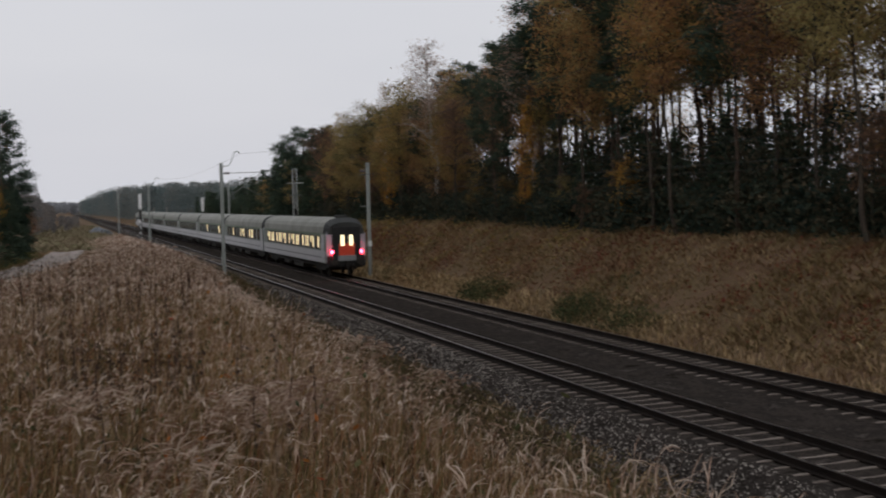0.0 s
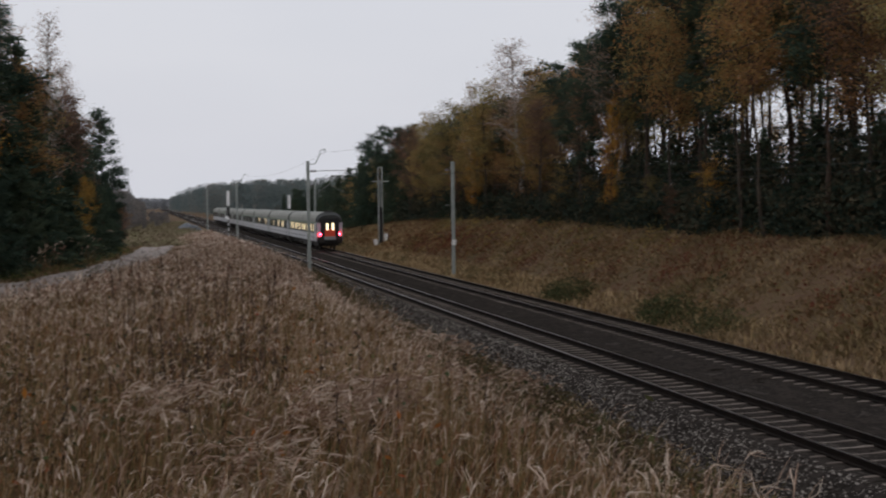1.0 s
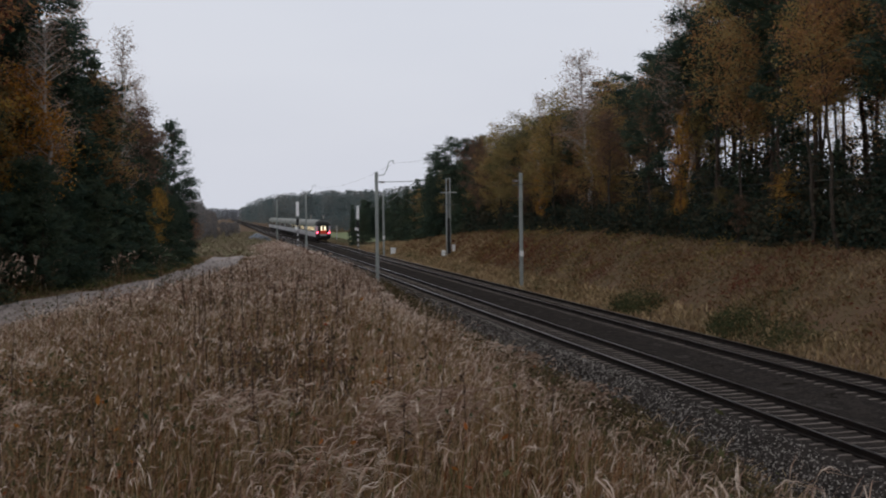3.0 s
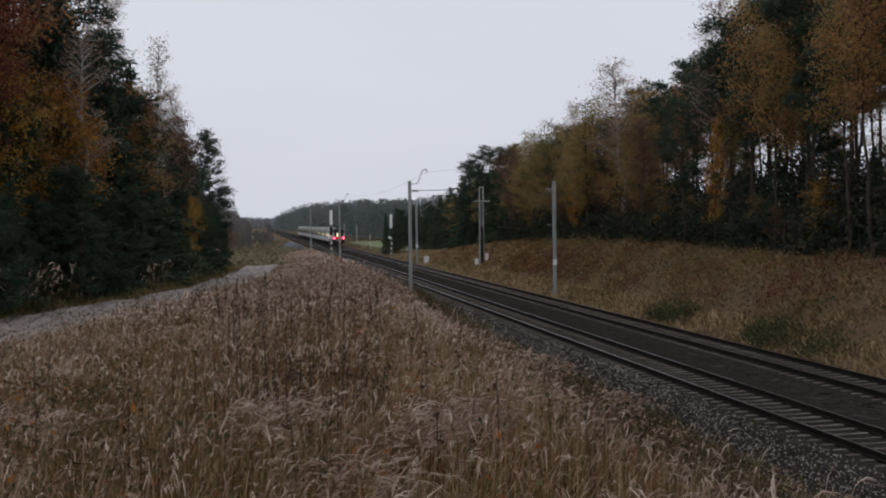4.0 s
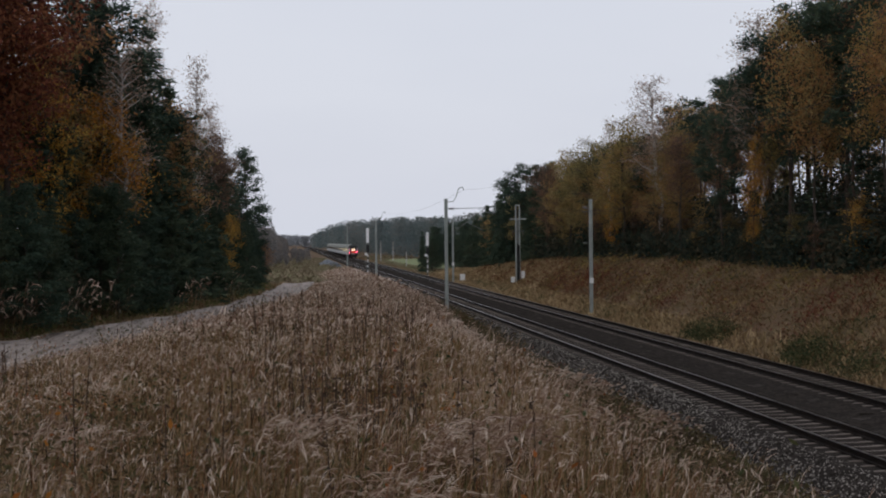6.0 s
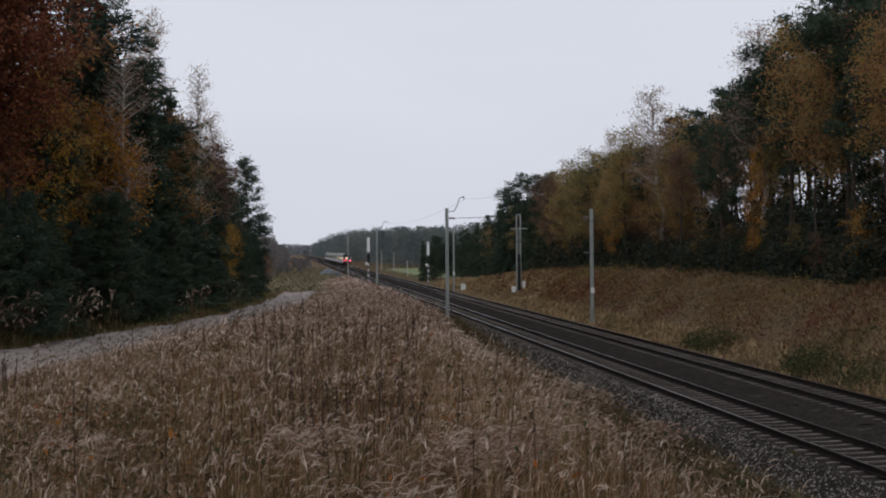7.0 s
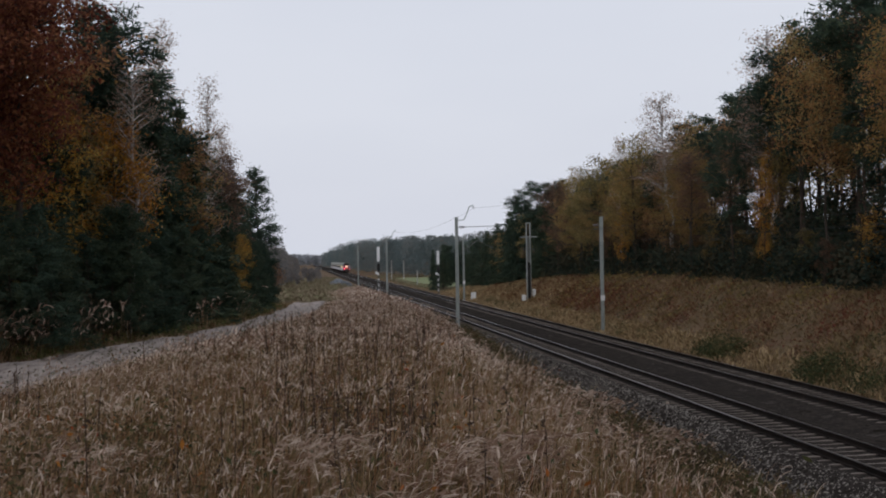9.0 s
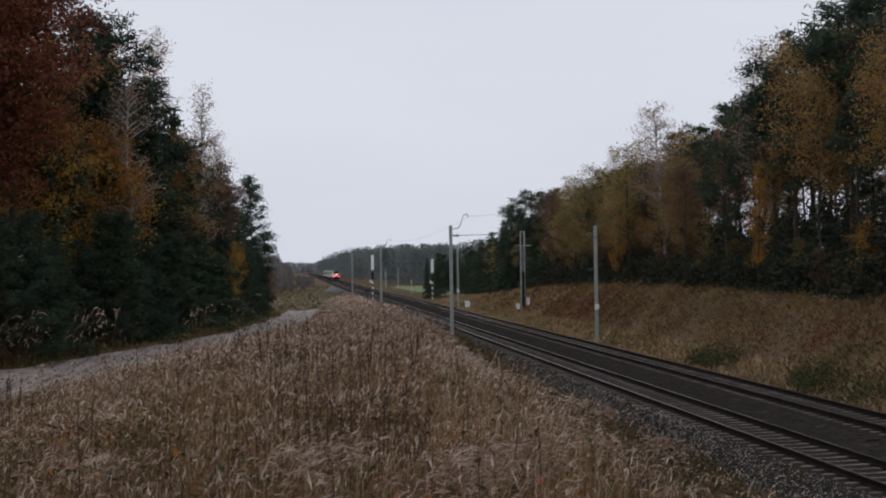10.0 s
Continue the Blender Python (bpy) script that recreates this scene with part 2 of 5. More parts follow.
# ---------------------------------------------------------------- mesh helpers
def quads_mesh(name, V, Q, material):
    """A mesh from an (n, 3) array of vertices and an (m, 4) array of faces."""
    V, Q = np.asarray(V, np.float32), np.asarray(Q, np.int32)
    me = bpy.data.meshes.new(name)
    me.vertices.add(len(V))
    me.vertices.foreach_set("co", V.ravel())
    me.loops.add(Q.size)
    me.loops.foreach_set("vertex_index", Q.ravel())
    me.polygons.add(len(Q))
    me.polygons.foreach_set("loop_start", np.arange(0, Q.size, Q.shape[1], dtype=np.int32))
    me.update(calc_edges=True)
    me.materials.append(material)
    return me


def part(name, bm, material, parent, label=""):
    me = bpy.data.meshes.new(name)
    bm.to_mesh(me)
    bm.free()
    me.materials.append(material)
    ob = new(name, me)
    ob.parent = parent
    if label:
        tagged(ob, label)
    return ob


def mesh_part(name, me, parent, label="", kind=""):
    ob = new(name, me)
    ob.parent = parent
    return tagged(ob, label, kind=kind)


def thing(name, x, y, z, label, category, group="", rz=0):
    ob = new(name)
    ob.matrix_basis = pose(x, y, z, 0, 0, rz)
    return tagged(ob, label, category, group)


def box(bm, x0, x1, y0, y1, z0, z1, bevel=0.0):
    r = bmesh.ops.create_cube(bm, size=1, matrix=Matrix.Translation(((x0 + x1) / 2, (y0 + y1) / 2, (z0 + z1) / 2)) @ Matrix.Diagonal((x1 - x0, y1 - y0, z1 - z0, 1)))
    if bevel:
        edges = list({e for v in r["verts"] for e in v.link_edges})
        bmesh.ops.bevel(bm, geom=edges, offset=bevel, segments=2, affect="EDGES", profile=0.6)
    return bm


def boxed(*a, **k):
    return box(bmesh.new(), *a, **k)


def rod(bm, p, q, r0, r1=None, n=8):
    """A tapered round bar from p to q."""
    p, q = Vector(p), Vector(q)
    d = q - p
    turn = d.to_track_quat("Z", "Y").to_matrix().to_4x4()
    bmesh.ops.create_cone(bm, cap_ends=True, segments=n, radius1=r0, radius2=r0 if r1 is None else r1, depth=d.length,
                          matrix=Matrix.Translation((p + q) / 2) @ turn)
    return bm


def extrude_profile(bm, pts, y0, y1):
    """A closed outline in x, z drawn out along y."""
    a = [bm.verts.new((x, y0, z)) for x, z in pts]
    b = [bm.verts.new((x, y1, z)) for x, z in pts]
    n = len(pts)
    for i in range(n):
        bm.faces.new((a[i], a[(i + 1) % n], b[(i + 1) % n], b[i]))
    bm.faces.new(a[::-1])
    bm.faces.new(b)
    bmesh.ops.recalc_face_normals(bm, faces=bm.faces)
    return bm


def ribbons(P, W, side):
    """n flat blades of k points each: P (n, k, 3), widths W (n, k), sideways directions (n, 3)."""
    n, k = P.shape[:2]
    off = side[:, None, :] * W[:, :, None] / 2
    V = np.stack([P - off, P + off], 2).reshape(-1, 3)
    base = (np.arange(n) * 2 * k)[:, None] + (np.arange(k - 1) * 2)[None, :]
    Q = np.stack([base, base + 1, base + 3, base + 2], 2).reshape(-1, 4)
    return V, Q


def joined(pieces):
    Vs, Qs, at = [], [], 0
    for V, Q in pieces:
        Vs.append(V)
        Qs.append(Q + at)
        at += len(V)
    return np.concatenate(Vs), np.concatenate(Qs)


def tube(P, R, n=5):
    """A tapered round limb along the points P with radii R, as quads."""
    P, R = np.asarray(P, float), np.asarray(R, float)
    D = np.gradient(P, axis=0)
    D /= np.linalg.norm(D, axis=1)[:, None] + 1e-9
    ref = np.where(np.abs(D[:, 2:3]) > 0.9, np.array([[1.0, 0, 0]]), np.array([[0, 0, 1.0]]))
    A = np.cross(D, ref)
    A /= np.linalg.norm(A, axis=1)[:, None] + 1e-9
    B = np.cross(D, A)
    t = np.arange(n) * 2 * np.pi / n
    V = P[:, None] + R[:, None, None] * (np.cos(t)[None, :, None] * A[:, None] + np.sin(t)[None, :, None] * B[:, None])
    i, j = np.meshgrid(np.arange(len(P) - 1), np.arange(n), indexing="ij")
    Q = np.stack([i * n + j, i * n + (j + 1) % n, (i + 1) * n + (j + 1) % n, (i + 1) * n + j], 2).reshape(-1, 4)
    return V.reshape(-1, 3), Q


def leaf_quads(rng, C, size, slim=0.7, flat=0.0):
    """A small pointed leaf of random turn at each centre."""
    n = len(C)
    a = rng.normal(size=(n, 3))
    a[:, 2] *= 1 - flat
    a /= np.linalg.norm(a, axis=1)[:, None]
    b = np.cross(a, rng.normal(size=(n, 3)))
    b /= np.linalg.norm(b, axis=1)[:, None] + 1e-9
    s = (size * rng.uniform(0.6, 1.4, n))[:, None]
    V = np.stack([C - a * s * 0.5, C + b * s * slim * 0.5, C + a * s * 0.5, C - b * s * slim * 0.5], 1).reshape(-1, 3)
    return V, np.arange(4 * n).reshape(-1, 4)


def leaf_tris(rng, C, size, slim=0.7, flat=0.0):
    """As leaf_quads, with three corners."""
    V, _ = leaf_quads(rng, C, size * 1.25, slim * 1.2, flat)
    V = V.reshape(-1, 4, 3)[:, :3].reshape(-1, 3)
    return V, np.arange(len(V)).reshape(-1, 3)


# ---------------------------------------------------------------- the lie of the land
RAILS_X = (13.24, 14.74, 17.86, 19.36)
TRACK_X = (13.99, 18.61)
ROAD_Y = np.array([-60.0, 10, 25, 40, 53, 66, 87, 105, 125, 140, 180, 260, 400])
ROAD_X = np.array([-24.0, -16.5, -13.5, -11.2, -9.4, -6.4, -2.2, -0.5, 0.5, 1.0, 2.0, 3.5, 5.0])
CREST_Y = np.array([-60.0, -5, 3, 9, 20, 50, 90, 130, 180, 300, 3000])
CREST_Z = np.array([3.2, 3.2, 2.9, 2.25, 1.8, 1.3, 1.0, 0.7, 0.2, -0.2, 0.0])
BANK_Y = np.array([-300.0, 50, 65, 85, 105, 130, 147, 185, 225, 3000])
BANK_Z = np.array([3.3, 3.3, 3.2, 3.5, 3.5, 3.1, 2.7, 0.9, -0.2, 0.0])


def ease(a, b, x):
    t = np.clip((x - a) / (b - a), 0, 1)
    return t * t * (3 - 2 * t)


def lumps(x, y, s, seed=0.0):
    return (np.sin(x * s + seed) * np.cos(y * s * 0.83 + 1.7 * seed) + 0.5 * np.sin(x * s * 2.3 + y * s * 1.9 + seed)) / 1.5


def land(x, y):
    x, y = np.asarray(x, float), np.asarray(y, float)
    crest = np.interp(y, CREST_Y, CREST_Z) + 0.10 * lumps(x, y, 0.45)
    road = np.interp(y, ROAD_Y, ROAD_X)
    crest = crest - 0.42 * ease(1.5, np.minimum(road + 2.5, 1.0), x) * ease(8, 30, y) * (1 - 0.9 * ease(55, 90, y))
    near = ease(36, 13, y) * ease(-2, 6, y)
    beyond = ease(50, 95, y)
    foot = -0.8 + 0.45 * ease(55, 85, y)
    left = foot + (crest - foot) * ease(10.9 - 1.5 * near + 0.4 * beyond, 3.6 - 1.2 * near + 3.2 * beyond, x)
    left = left - 0.18 * np.exp(-((x - road) / 2.2) ** 2)
    heap = 1.15 * np.exp(-((x - 5.6) / 2.6) ** 2 - ((y - 262) / 26) ** 2)
    top = np.interp(y, BANK_Y, BANK_Z)
    right = -0.8 + (top + 0.8) * ease(20.8, 30.0, x) + 0.16 * lumps(x, y, 0.6, 2.0) * ease(22, 25, x)
    return np.where(x < 16, left + heap, right)


def grid_axis(stops):
    out = []
    for (a, b, step) in stops:
        out.append(np.arange(a, b, step))
    return np.unique(np.concatenate(out + [np.array([stops[-1][1]])]))


gx = grid_axis([(-2400, -300, 300), (-300, -60, 40), (-60, -24, 4), (-24, 40, 0.55), (40, 130, 4), (130, 320, 40), (320, 2600, 320)])
gy = grid_axis([(-900, -100, 100), (-100, -4, 8), (-4, 130, 0.7), (130, 350, 2.5), (350, 700, 20), (700, 4400, 250)])
GX, GY = np.meshgrid(gx, gy, indexing="ij")
nx, ny = GX.shape
ii, jj = np.meshgrid(np.arange(nx - 1), np.arange(ny - 1), indexing="ij")
ground = new("ground", quads_mesh("ground", np.stack([GX, GY, land(GX, GY)], 2).reshape(-1, 3),
                                  np.stack([ii * ny + jj, (ii + 1) * ny + jj, (ii + 1) * ny + jj + 1, ii * ny + jj + 1], 2).reshape(-1, 4), GROUND))
ground.data.shade_smooth()
tagged(ground, "brown autumn ground with dry trampled grass", "ground", kind="structure")


def strip_sheet(name, ys, lefts, rights, lift, material, n=8):
    f = np.linspace(0, 1, n)[None, :]
    X = lefts[:, None] * (1 - f) + rights[:, None] * f
    Y = np.repeat(ys[:, None], n, 1)
    V = np.stack([X, Y, land(X, Y) + lift], 2).reshape(-1, 3)
    i, j = np.meshgrid(np.arange(len(ys) - 1), np.arange(n - 1), indexing="ij")
    Q = np.stack([i * n + j, i * n + j + 1, (i + 1) * n + j + 1, (i + 1) * n + j], 2).reshape(-1, 4)
    ob = new(name, quads_mesh(name, V, Q, material))
    ob.data.shade_smooth()
    return ob


ry = np.arange(-20, 139, 1.0)
rx = np.interp(ry, ROAD_Y, ROAD_X)
road = strip_sheet("road", ry, rx - 1.75 - 2.1 * ease(78, 54, ry) + 0.2 * np.sin(ry * 0.7), rx + 1.75 + 0.2 * np.sin(ry * 0.9 + 1), 0.035, ROAD, 10)
tagged(road, "pale sandy dirt track with worn wheel ruts", "dirt road", kind="structure")
fy = np.arange(226, 345, 3.0)
field = strip_sheet("field", fy, np.full(len(fy), 24.5), np.full(len(fy), 120.0), 0.12, FIELD, 60)
tagged(field, "flat green field of young winter crop", "field", kind="structure")

# ballast bed
bed = bmesh.new()
extrude_profile(bed, [(11.5, -0.82), (12.45, -0.20), (12.75, -0.195), (13.3, -0.205), (14.7, -0.205), (15.3, -0.195), (15.6, -0.19), (16.3, -0.27), (17.0, -0.19), (17.35, -0.195), (17.9, -0.205), (19.3, -0.205), (19.9, -0.195), (20.15, -0.20), (21.0, -0.82), (21.0, -1.4), (11.5, -1.4)], -40, 1500)
ballast_bed = part("ballast_bed", bed, BALLAST, None)
tagged(ballast_bed, "dark grey crushed stone ballast bed", "ballast", kind="structure")


# ---------------------------------------------------------------- railway tracks
RAIL_OUT = [(-0.07, -0.172), (0.07, -0.172), (0.07, -0.16), (0.012, -0.14), (0.012, -0.045), (0.034, -0.035), (0.034, -0.004),
            (-0.034, -0.004), (-0.034, -0.035), (-0.012, -0.045), (-0.012, -0.14), (-0.07, -0.16)]


def sleeper_bm(at=None):
    bm = bmesh.new() if at is None else at[0]
    y = 0 if at is None else at[1]
    for pts in [[(-1.2, -0.205), (-1.0, -0.180), (-0.5, -0.182), (-0.25, -0.203), (0.25, -0.203), (0.5, -0.182), (1.0, -0.180), (1.2, -0.205), (1.25, -0.34), (-1.25, -0.34)]]:
        extrude_profile(bm, pts, y - 0.045, y + 0.045)
    return bm


def railway_track(x, label):
    tr = thing("railway_track", x, 0, 0, label, "railway track", "double railway line")
    for s in (-0.75, 0.75):
        r = part("rail", extrude_profile(bmesh.new(), [(s + a, b) for a, b in RAIL_OUT], -40, 1500), RAIL_WEB, tr)
        part("running_surface", boxed(s - 0.033, s + 0.033, -40, 1500, -0.0035, 0.002), RAIL_HEAD, r, "polished bright running surface")
    near = sleeper_bm()
    me = bpy.data.meshes.new("sleeper")
    near.to_mesh(me)
    near.free()
    me.materials.append(SLEEPER)
    ys = np.arange(14, 150, 0.63)
    for y in ys:
        o = new("sleeper", me)
        o.parent = tr
        o.location = (0, y, 0)
    src = np.array([v.co for v in me.vertices])
    faces = [tuple(p.vertices) for p in me.polygons if len(p.vertices) == 4]
    far = np.concatenate([np.arange(-30, 14, 0.63), np.arange(ys[-1] + 0.63, 520, 0.63)])
    V = (src[None] + np.stack([far * 0, far, far * 0], 1)[:, None]).reshape(-1, 3)
    Q = (np.array(faces)[None] + (np.arange(len(far)) * len(src))[:, None, None]).reshape(-1, 4)
    mesh_part("far_sleepers", quads_mesh("far_sleepers", V, Q, SLEEPER), tr, "long row of concrete sleepers", "stuff")
    return tr


railway_track(TRACK_X[0], "rusty steel rails on concrete sleepers, empty track")
railway_track(TRACK_X[1], "rusty steel rails on concrete sleepers beside the grassy bank")


# ---------------------------------------------------------------- train
COACH_LEN, COACH_PITCH = 26.1, 26.4


def coach_outline(w, zb, ze, zt, n=10):
    pts = [(-w, zb), (-w, ze)]
    for i in range(1, n):
        a = math.pi * (1 - i / n)
        pts.append((w * math.copysign(abs(math.cos(a)) ** 0.75, math.cos(a)), ze + (zt - ze) * math.sin(a) ** 0.8))
    return pts + [(w, ze), (w, zb)]


def coach(lit, tail=False, loco=False):
    c = thing("passenger_coach", 0, 0, 0, "grey and white passenger coach with lit windows" if lit else "grey and white passenger coach with dark windows", "train coach", "coaches of the train")
    L = COACH_LEN
    part("body", extrude_profile(bmesh.new(), coach_outline(1.41, 0.95, 2.95, 3.0, 4), 0.35, L), COACH_BAND, c)
    part("roof", extrude_profile(bmesh.new(), coach_outline(1.425, 2.9, 3.0, 4.05), 0.9, L - 0.4), COACH_ROOF, c, "dusty grey rounded roof")
    e = bmesh.new()
    outer, inner = coach_outline(1.425, 2.9, 3.0, 4.05), coach_outline(1.25, 2.9, 2.98, 3.72)
    a = [e.verts.new((x, 0.9, z)) for x, z in outer]
    b = [e.verts.new((x, 0.1, z)) for x, z in inner]
    for i in range(len(a)):
        e.faces.new((a[i], a[(i + 1) % len(a)], b[(i + 1) % len(b)], b[i]))
    e.faces.new(b)
    bmesh.ops.recalc_face_normals(e, faces=e.faces)
    part("roof_end", e, ROOF_END, c, "dark sloping roof end")
    for s in (-1, 1):
        x0, x1 = sorted((s * 1.40, s * 1.425))
        part("side_panel", boxed(x0, x1, 0.36, L - 0.01, 0.98, 1.78), COACH_LOW, c, "light grey lower side panel")
        x0, x1 = sorted((s * 1.42, s * 1.432))
        part("stripe", boxed(x0, x1, 0.5, L - 0.2, 1.30, 1.37), PLATE, c, "thin dark grey stripe")
        x0, x1 = sorted((s * 1.36, s * 1.437))
        part("window_band", boxed(*sorted((s * 1.405, s * 1.4265)), 0.4, L - 0.05, 2.86, 2.95), COACH_GREEN, c, "narrow green stripe above the windows")
        part("side_door", boxed(x0, x1, 0.75, 1.55, 1.0, 2.92, bevel=0.02), COACH_LOW, c, "narrow entrance door")
        for i in range(12):
            y = 2.9 + i * 1.86
            x0, x1 = sorted((s * 1.38, s * 1.421))
            w = part("window", boxed(x0, x1, y - 0.66, y + 0.66, 1.88, 2.82, bevel=0.012), BLACK, c)
            x0, x1 = sorted((s * 1.39, s * 1.430))
            on = lit == 2 or (lit == 1 and i in (2, 3, 5, 6, 9)) or (lit == 3 and i in (1, 7))
            part("pane", boxed(x0, x1, y - 0.58, y - 0.08, 1.98, 2.74, bevel=0.004), LIT if on else DARK_GLASS, w, "warm lit window pane" if on else "dark window pane")
            part("pane", boxed(x0, x1, y + 0.12, y + 0.58, 2.3 if i % 2 else 1.98, 2.74, bevel=0.004), LIT if (on and i % 3) else DARK_GLASS, w)
    part("underframe", boxed(-1.15, 1.15, 0.5, L - 0.2, 0.62, 0.97), UNDER, c, "grimy dark underframe")
    part("equipment_box", boxed(-1.3, 1.3, 9.0, 12.5, 0.35, 0.64, bevel=0.05), UNDER, c)
    part("equipment_box", boxed(-1.3, 1.3, 14.5, 16.8, 0.4, 0.64, bevel=0.05), UNDER, c)
    for yb in (3.5, L - 3.6):
        bg = bmesh.new()
        for s in (-1.02, 1.02):
            box(bg, s - 0.09, s + 0.09, yb - 1.8, yb + 1.8, 0.42, 0.66, 0.03)
        box(bg, -1.0, 1.0, yb - 0.25, yb + 0.25, 0.4, 0.62)
        bogie = part("bogie", bg, UNDER, c, "dark steel bogie frame")
        for yw in (yb - 1.25, yb + 1.25):
            wm = bmesh.new()
            for s in (-0.75, 0.75):
                rod(wm, (s - 0.065, yw, 0.461), (s + 0.065, yw, 0.461), 0.46, n=20)
            rod(wm, (-0.7, yw, 0.461), (0.7, yw, 0.461), 0.09)
            part("wheelset", wm, UNDER, bogie)
    for s in (-0.875, 0.875):
        bf = bmesh.new()
        rod(bf, (s, 0.5, 1.05), (s, -0.12, 1.05), 0.09)
        rod(bf, (s, -0.12, 1.05), (s, -0.17, 1.05), 0.23, n=16)
        part("buffer", bf, UNDER, c)
    part("end_wall", boxed(-1.35, 1.35, 0.2, 0.36, 0.98, 3.02, bevel=0.05), COACH_END, c, "lilac grey end wall")
    part("buffer_beam", boxed(-1.33, 1.33, 0.12, 0.4, 0.72, 1.46, bevel=0.04), BLACK, c, "black buffer beam")
    part("gangway", boxed(-0.98, 0.98, -0.02, 0.24, 0.92, 3.42, bevel=0.1), BLACK, c, "black rubber gangway surround")
    if tail:
        door = part("end_door", boxed(-0.55, 0.55, -0.06, 0.0, 1.45, 2.28, bevel=0.015), DOOR_RED, c, "red gangway end door")
        part("door_head", boxed(-0.55, 0.55, -0.055, 0.0, 2.283, 2.95, bevel=0.015), BLACK, c, "black window surround of the end door")
        for s in (-0.30, 0.30):
            part("door_window", boxed(s - 0.125, s + 0.125, -0.075, -0.05, 2.14, 2.86, bevel=0.05), LIT_DOOR, door, "brightly lit door window")
        part("footplate", boxed(-0.62, 0.62, -0.14, 0.0, 1.12, 1.48, bevel=0.02), PLATE, c, "grey folded footplate")
        for s in (-1.0, 1.0):
            rim = rod(bmesh.new(), (s, 0.22, 1.72), (s, 0.14, 1.72), 0.17, n=18)
            lamp = part("tail_lamp", rim, BLACK, c, "round tail lamp housing")
            lens = bmesh.new()
            bmesh.ops.create_uvsphere(lens, u_segments=14, v_segments=8, radius=1, matrix=Matrix.Translation((s, 0.06, 1.72)) @ Matrix.Diagonal((0.12, 0.14, 0.12, 1)))
            part("lens", lens, TAIL_RED, lamp, "glowing red lens")
        part("roof_vent", boxed(-0.45, 0.35, 0.9, 1.6, 3.98, 4.2, bevel=0.05), ROOF_END, c)
        hook = boxed(-0.12, 0.12, -0.25, 0.3, 0.75, 1.1, bevel=0.03)
        rod(hook, (0.0, -0.15, 0.8), (0.05, -0.2, 0.25), 0.06)
        rod(hook, (-0.45, 0.1, 0.9), (-0.42, -0.1, 0.35), 0.035)
        rod(hook, (0.45, 0.1, 0.9), (0.42, -0.1, 0.35), 0.035)
        part("coupling", hook, UNDER, c, "hanging screw coupling and brake hoses")
    return c


coaches = [coach(2, tail=True), coach(1), coach(3)] + [coach(0) for _ in range(5)]
TAIL_Y0, SPEED = 81.36, 47.6


# ---------------------------------------------------------------- masts, wires, signals
def catenary_mast(x, y, top, hand, hook=True, bracket=True):
    """A mast beside the line; hand is +1 when its track lies towards +x."""
    z = float(land(x, y)) - 0.1
    m = thing("catenary_mast", x, y, z, "pale grey steel catenary mast with bracket arms", "catenary mast", "overhead line masts")
    h = top - z
    b = bmesh.new()
    box(b, -0.11, -0.09, -0.12, 0.12, 0, h)
    box(b, 0.09, 0.11, -0.12, 0.12, 0, h)
    box(b, -0.091, 0.091, -0.012, 0.012, 0, h)
    part("post", b, MAST, m)
    part("footing", boxed(-0.35, 0.35, -0.35, 0.35, -0.3, 0.25, bevel=0.04), CONCRETE, m, "concrete footing")
    if not bracket:
        part("plate", boxed(-0.15, 0.15, -0.16, -0.135, 2.55, 2.95, bevel=0.01), WHITE, m, "small white plate")
    zr = 7.35 - z
    if not bracket:
        for down in (0.3, 2.6):
            part("stub_arm", rod(bmesh.new(), (hand * 0.13, 0, zr - down), (hand * 0.6, 0, zr - down), 0.03), DARK_MAST, m, "short stub arm")
    else:
        arm = bmesh.new()
        rod(arm, (hand * 0.13, 0, zr), (hand * 2.9, 0, zr + 0.05), 0.022)
        rod(arm, (hand * 0.13, 0, zr - 2.0), (hand * 2.9, 0, zr + 0.02), 0.028)
        rod(arm, (hand * 1.5, 0, zr - 1.0), (hand * 2.75, 0, 5.75 - z), 0.018)
        part("bracket_arm", arm, DARK_MAST, m, "tubular bracket arm")
    ins = bmesh.new()
    for k in range(6):
        rod(ins, (hand * (0.2 + 0.07 * k), 0, zr), (hand * (0.235 + 0.07 * k), 0, zr), 0.085, n=10)
    part("insulator", ins, INSULATOR, m, "brown ribbed insulator")
    if hook:
        hk = bmesh.new()
        pts = [(hand * 0.05, h - 0.25), (hand * 0.55, h - 0.2), (hand * 0.75, h + 0.15), (hand * 0.95, h + 0.75), (hand * 1.25, h + 0.85), (hand * 1.3, h + 0.62)]
        for p, q in zip(pts, pts[1:]):
            rod(hk, (p[0], 0, p[1]), (q[0], 0, q[1]), 0.03)
        part("feeder_hook", hk, MAST, m, "curved feeder wire bracket")
    return m


SPANS_Y = (10.0, 89.0, 163.0, 246.0)
for y in SPANS_Y[1:4]:
    catenary_mast(11.3, y, 8.08, 1)
for x, y in ((21.85, 88), (21.45, 162)):
    catenary_mast(x, y, 7.95, -1, hook=False, bracket=False)


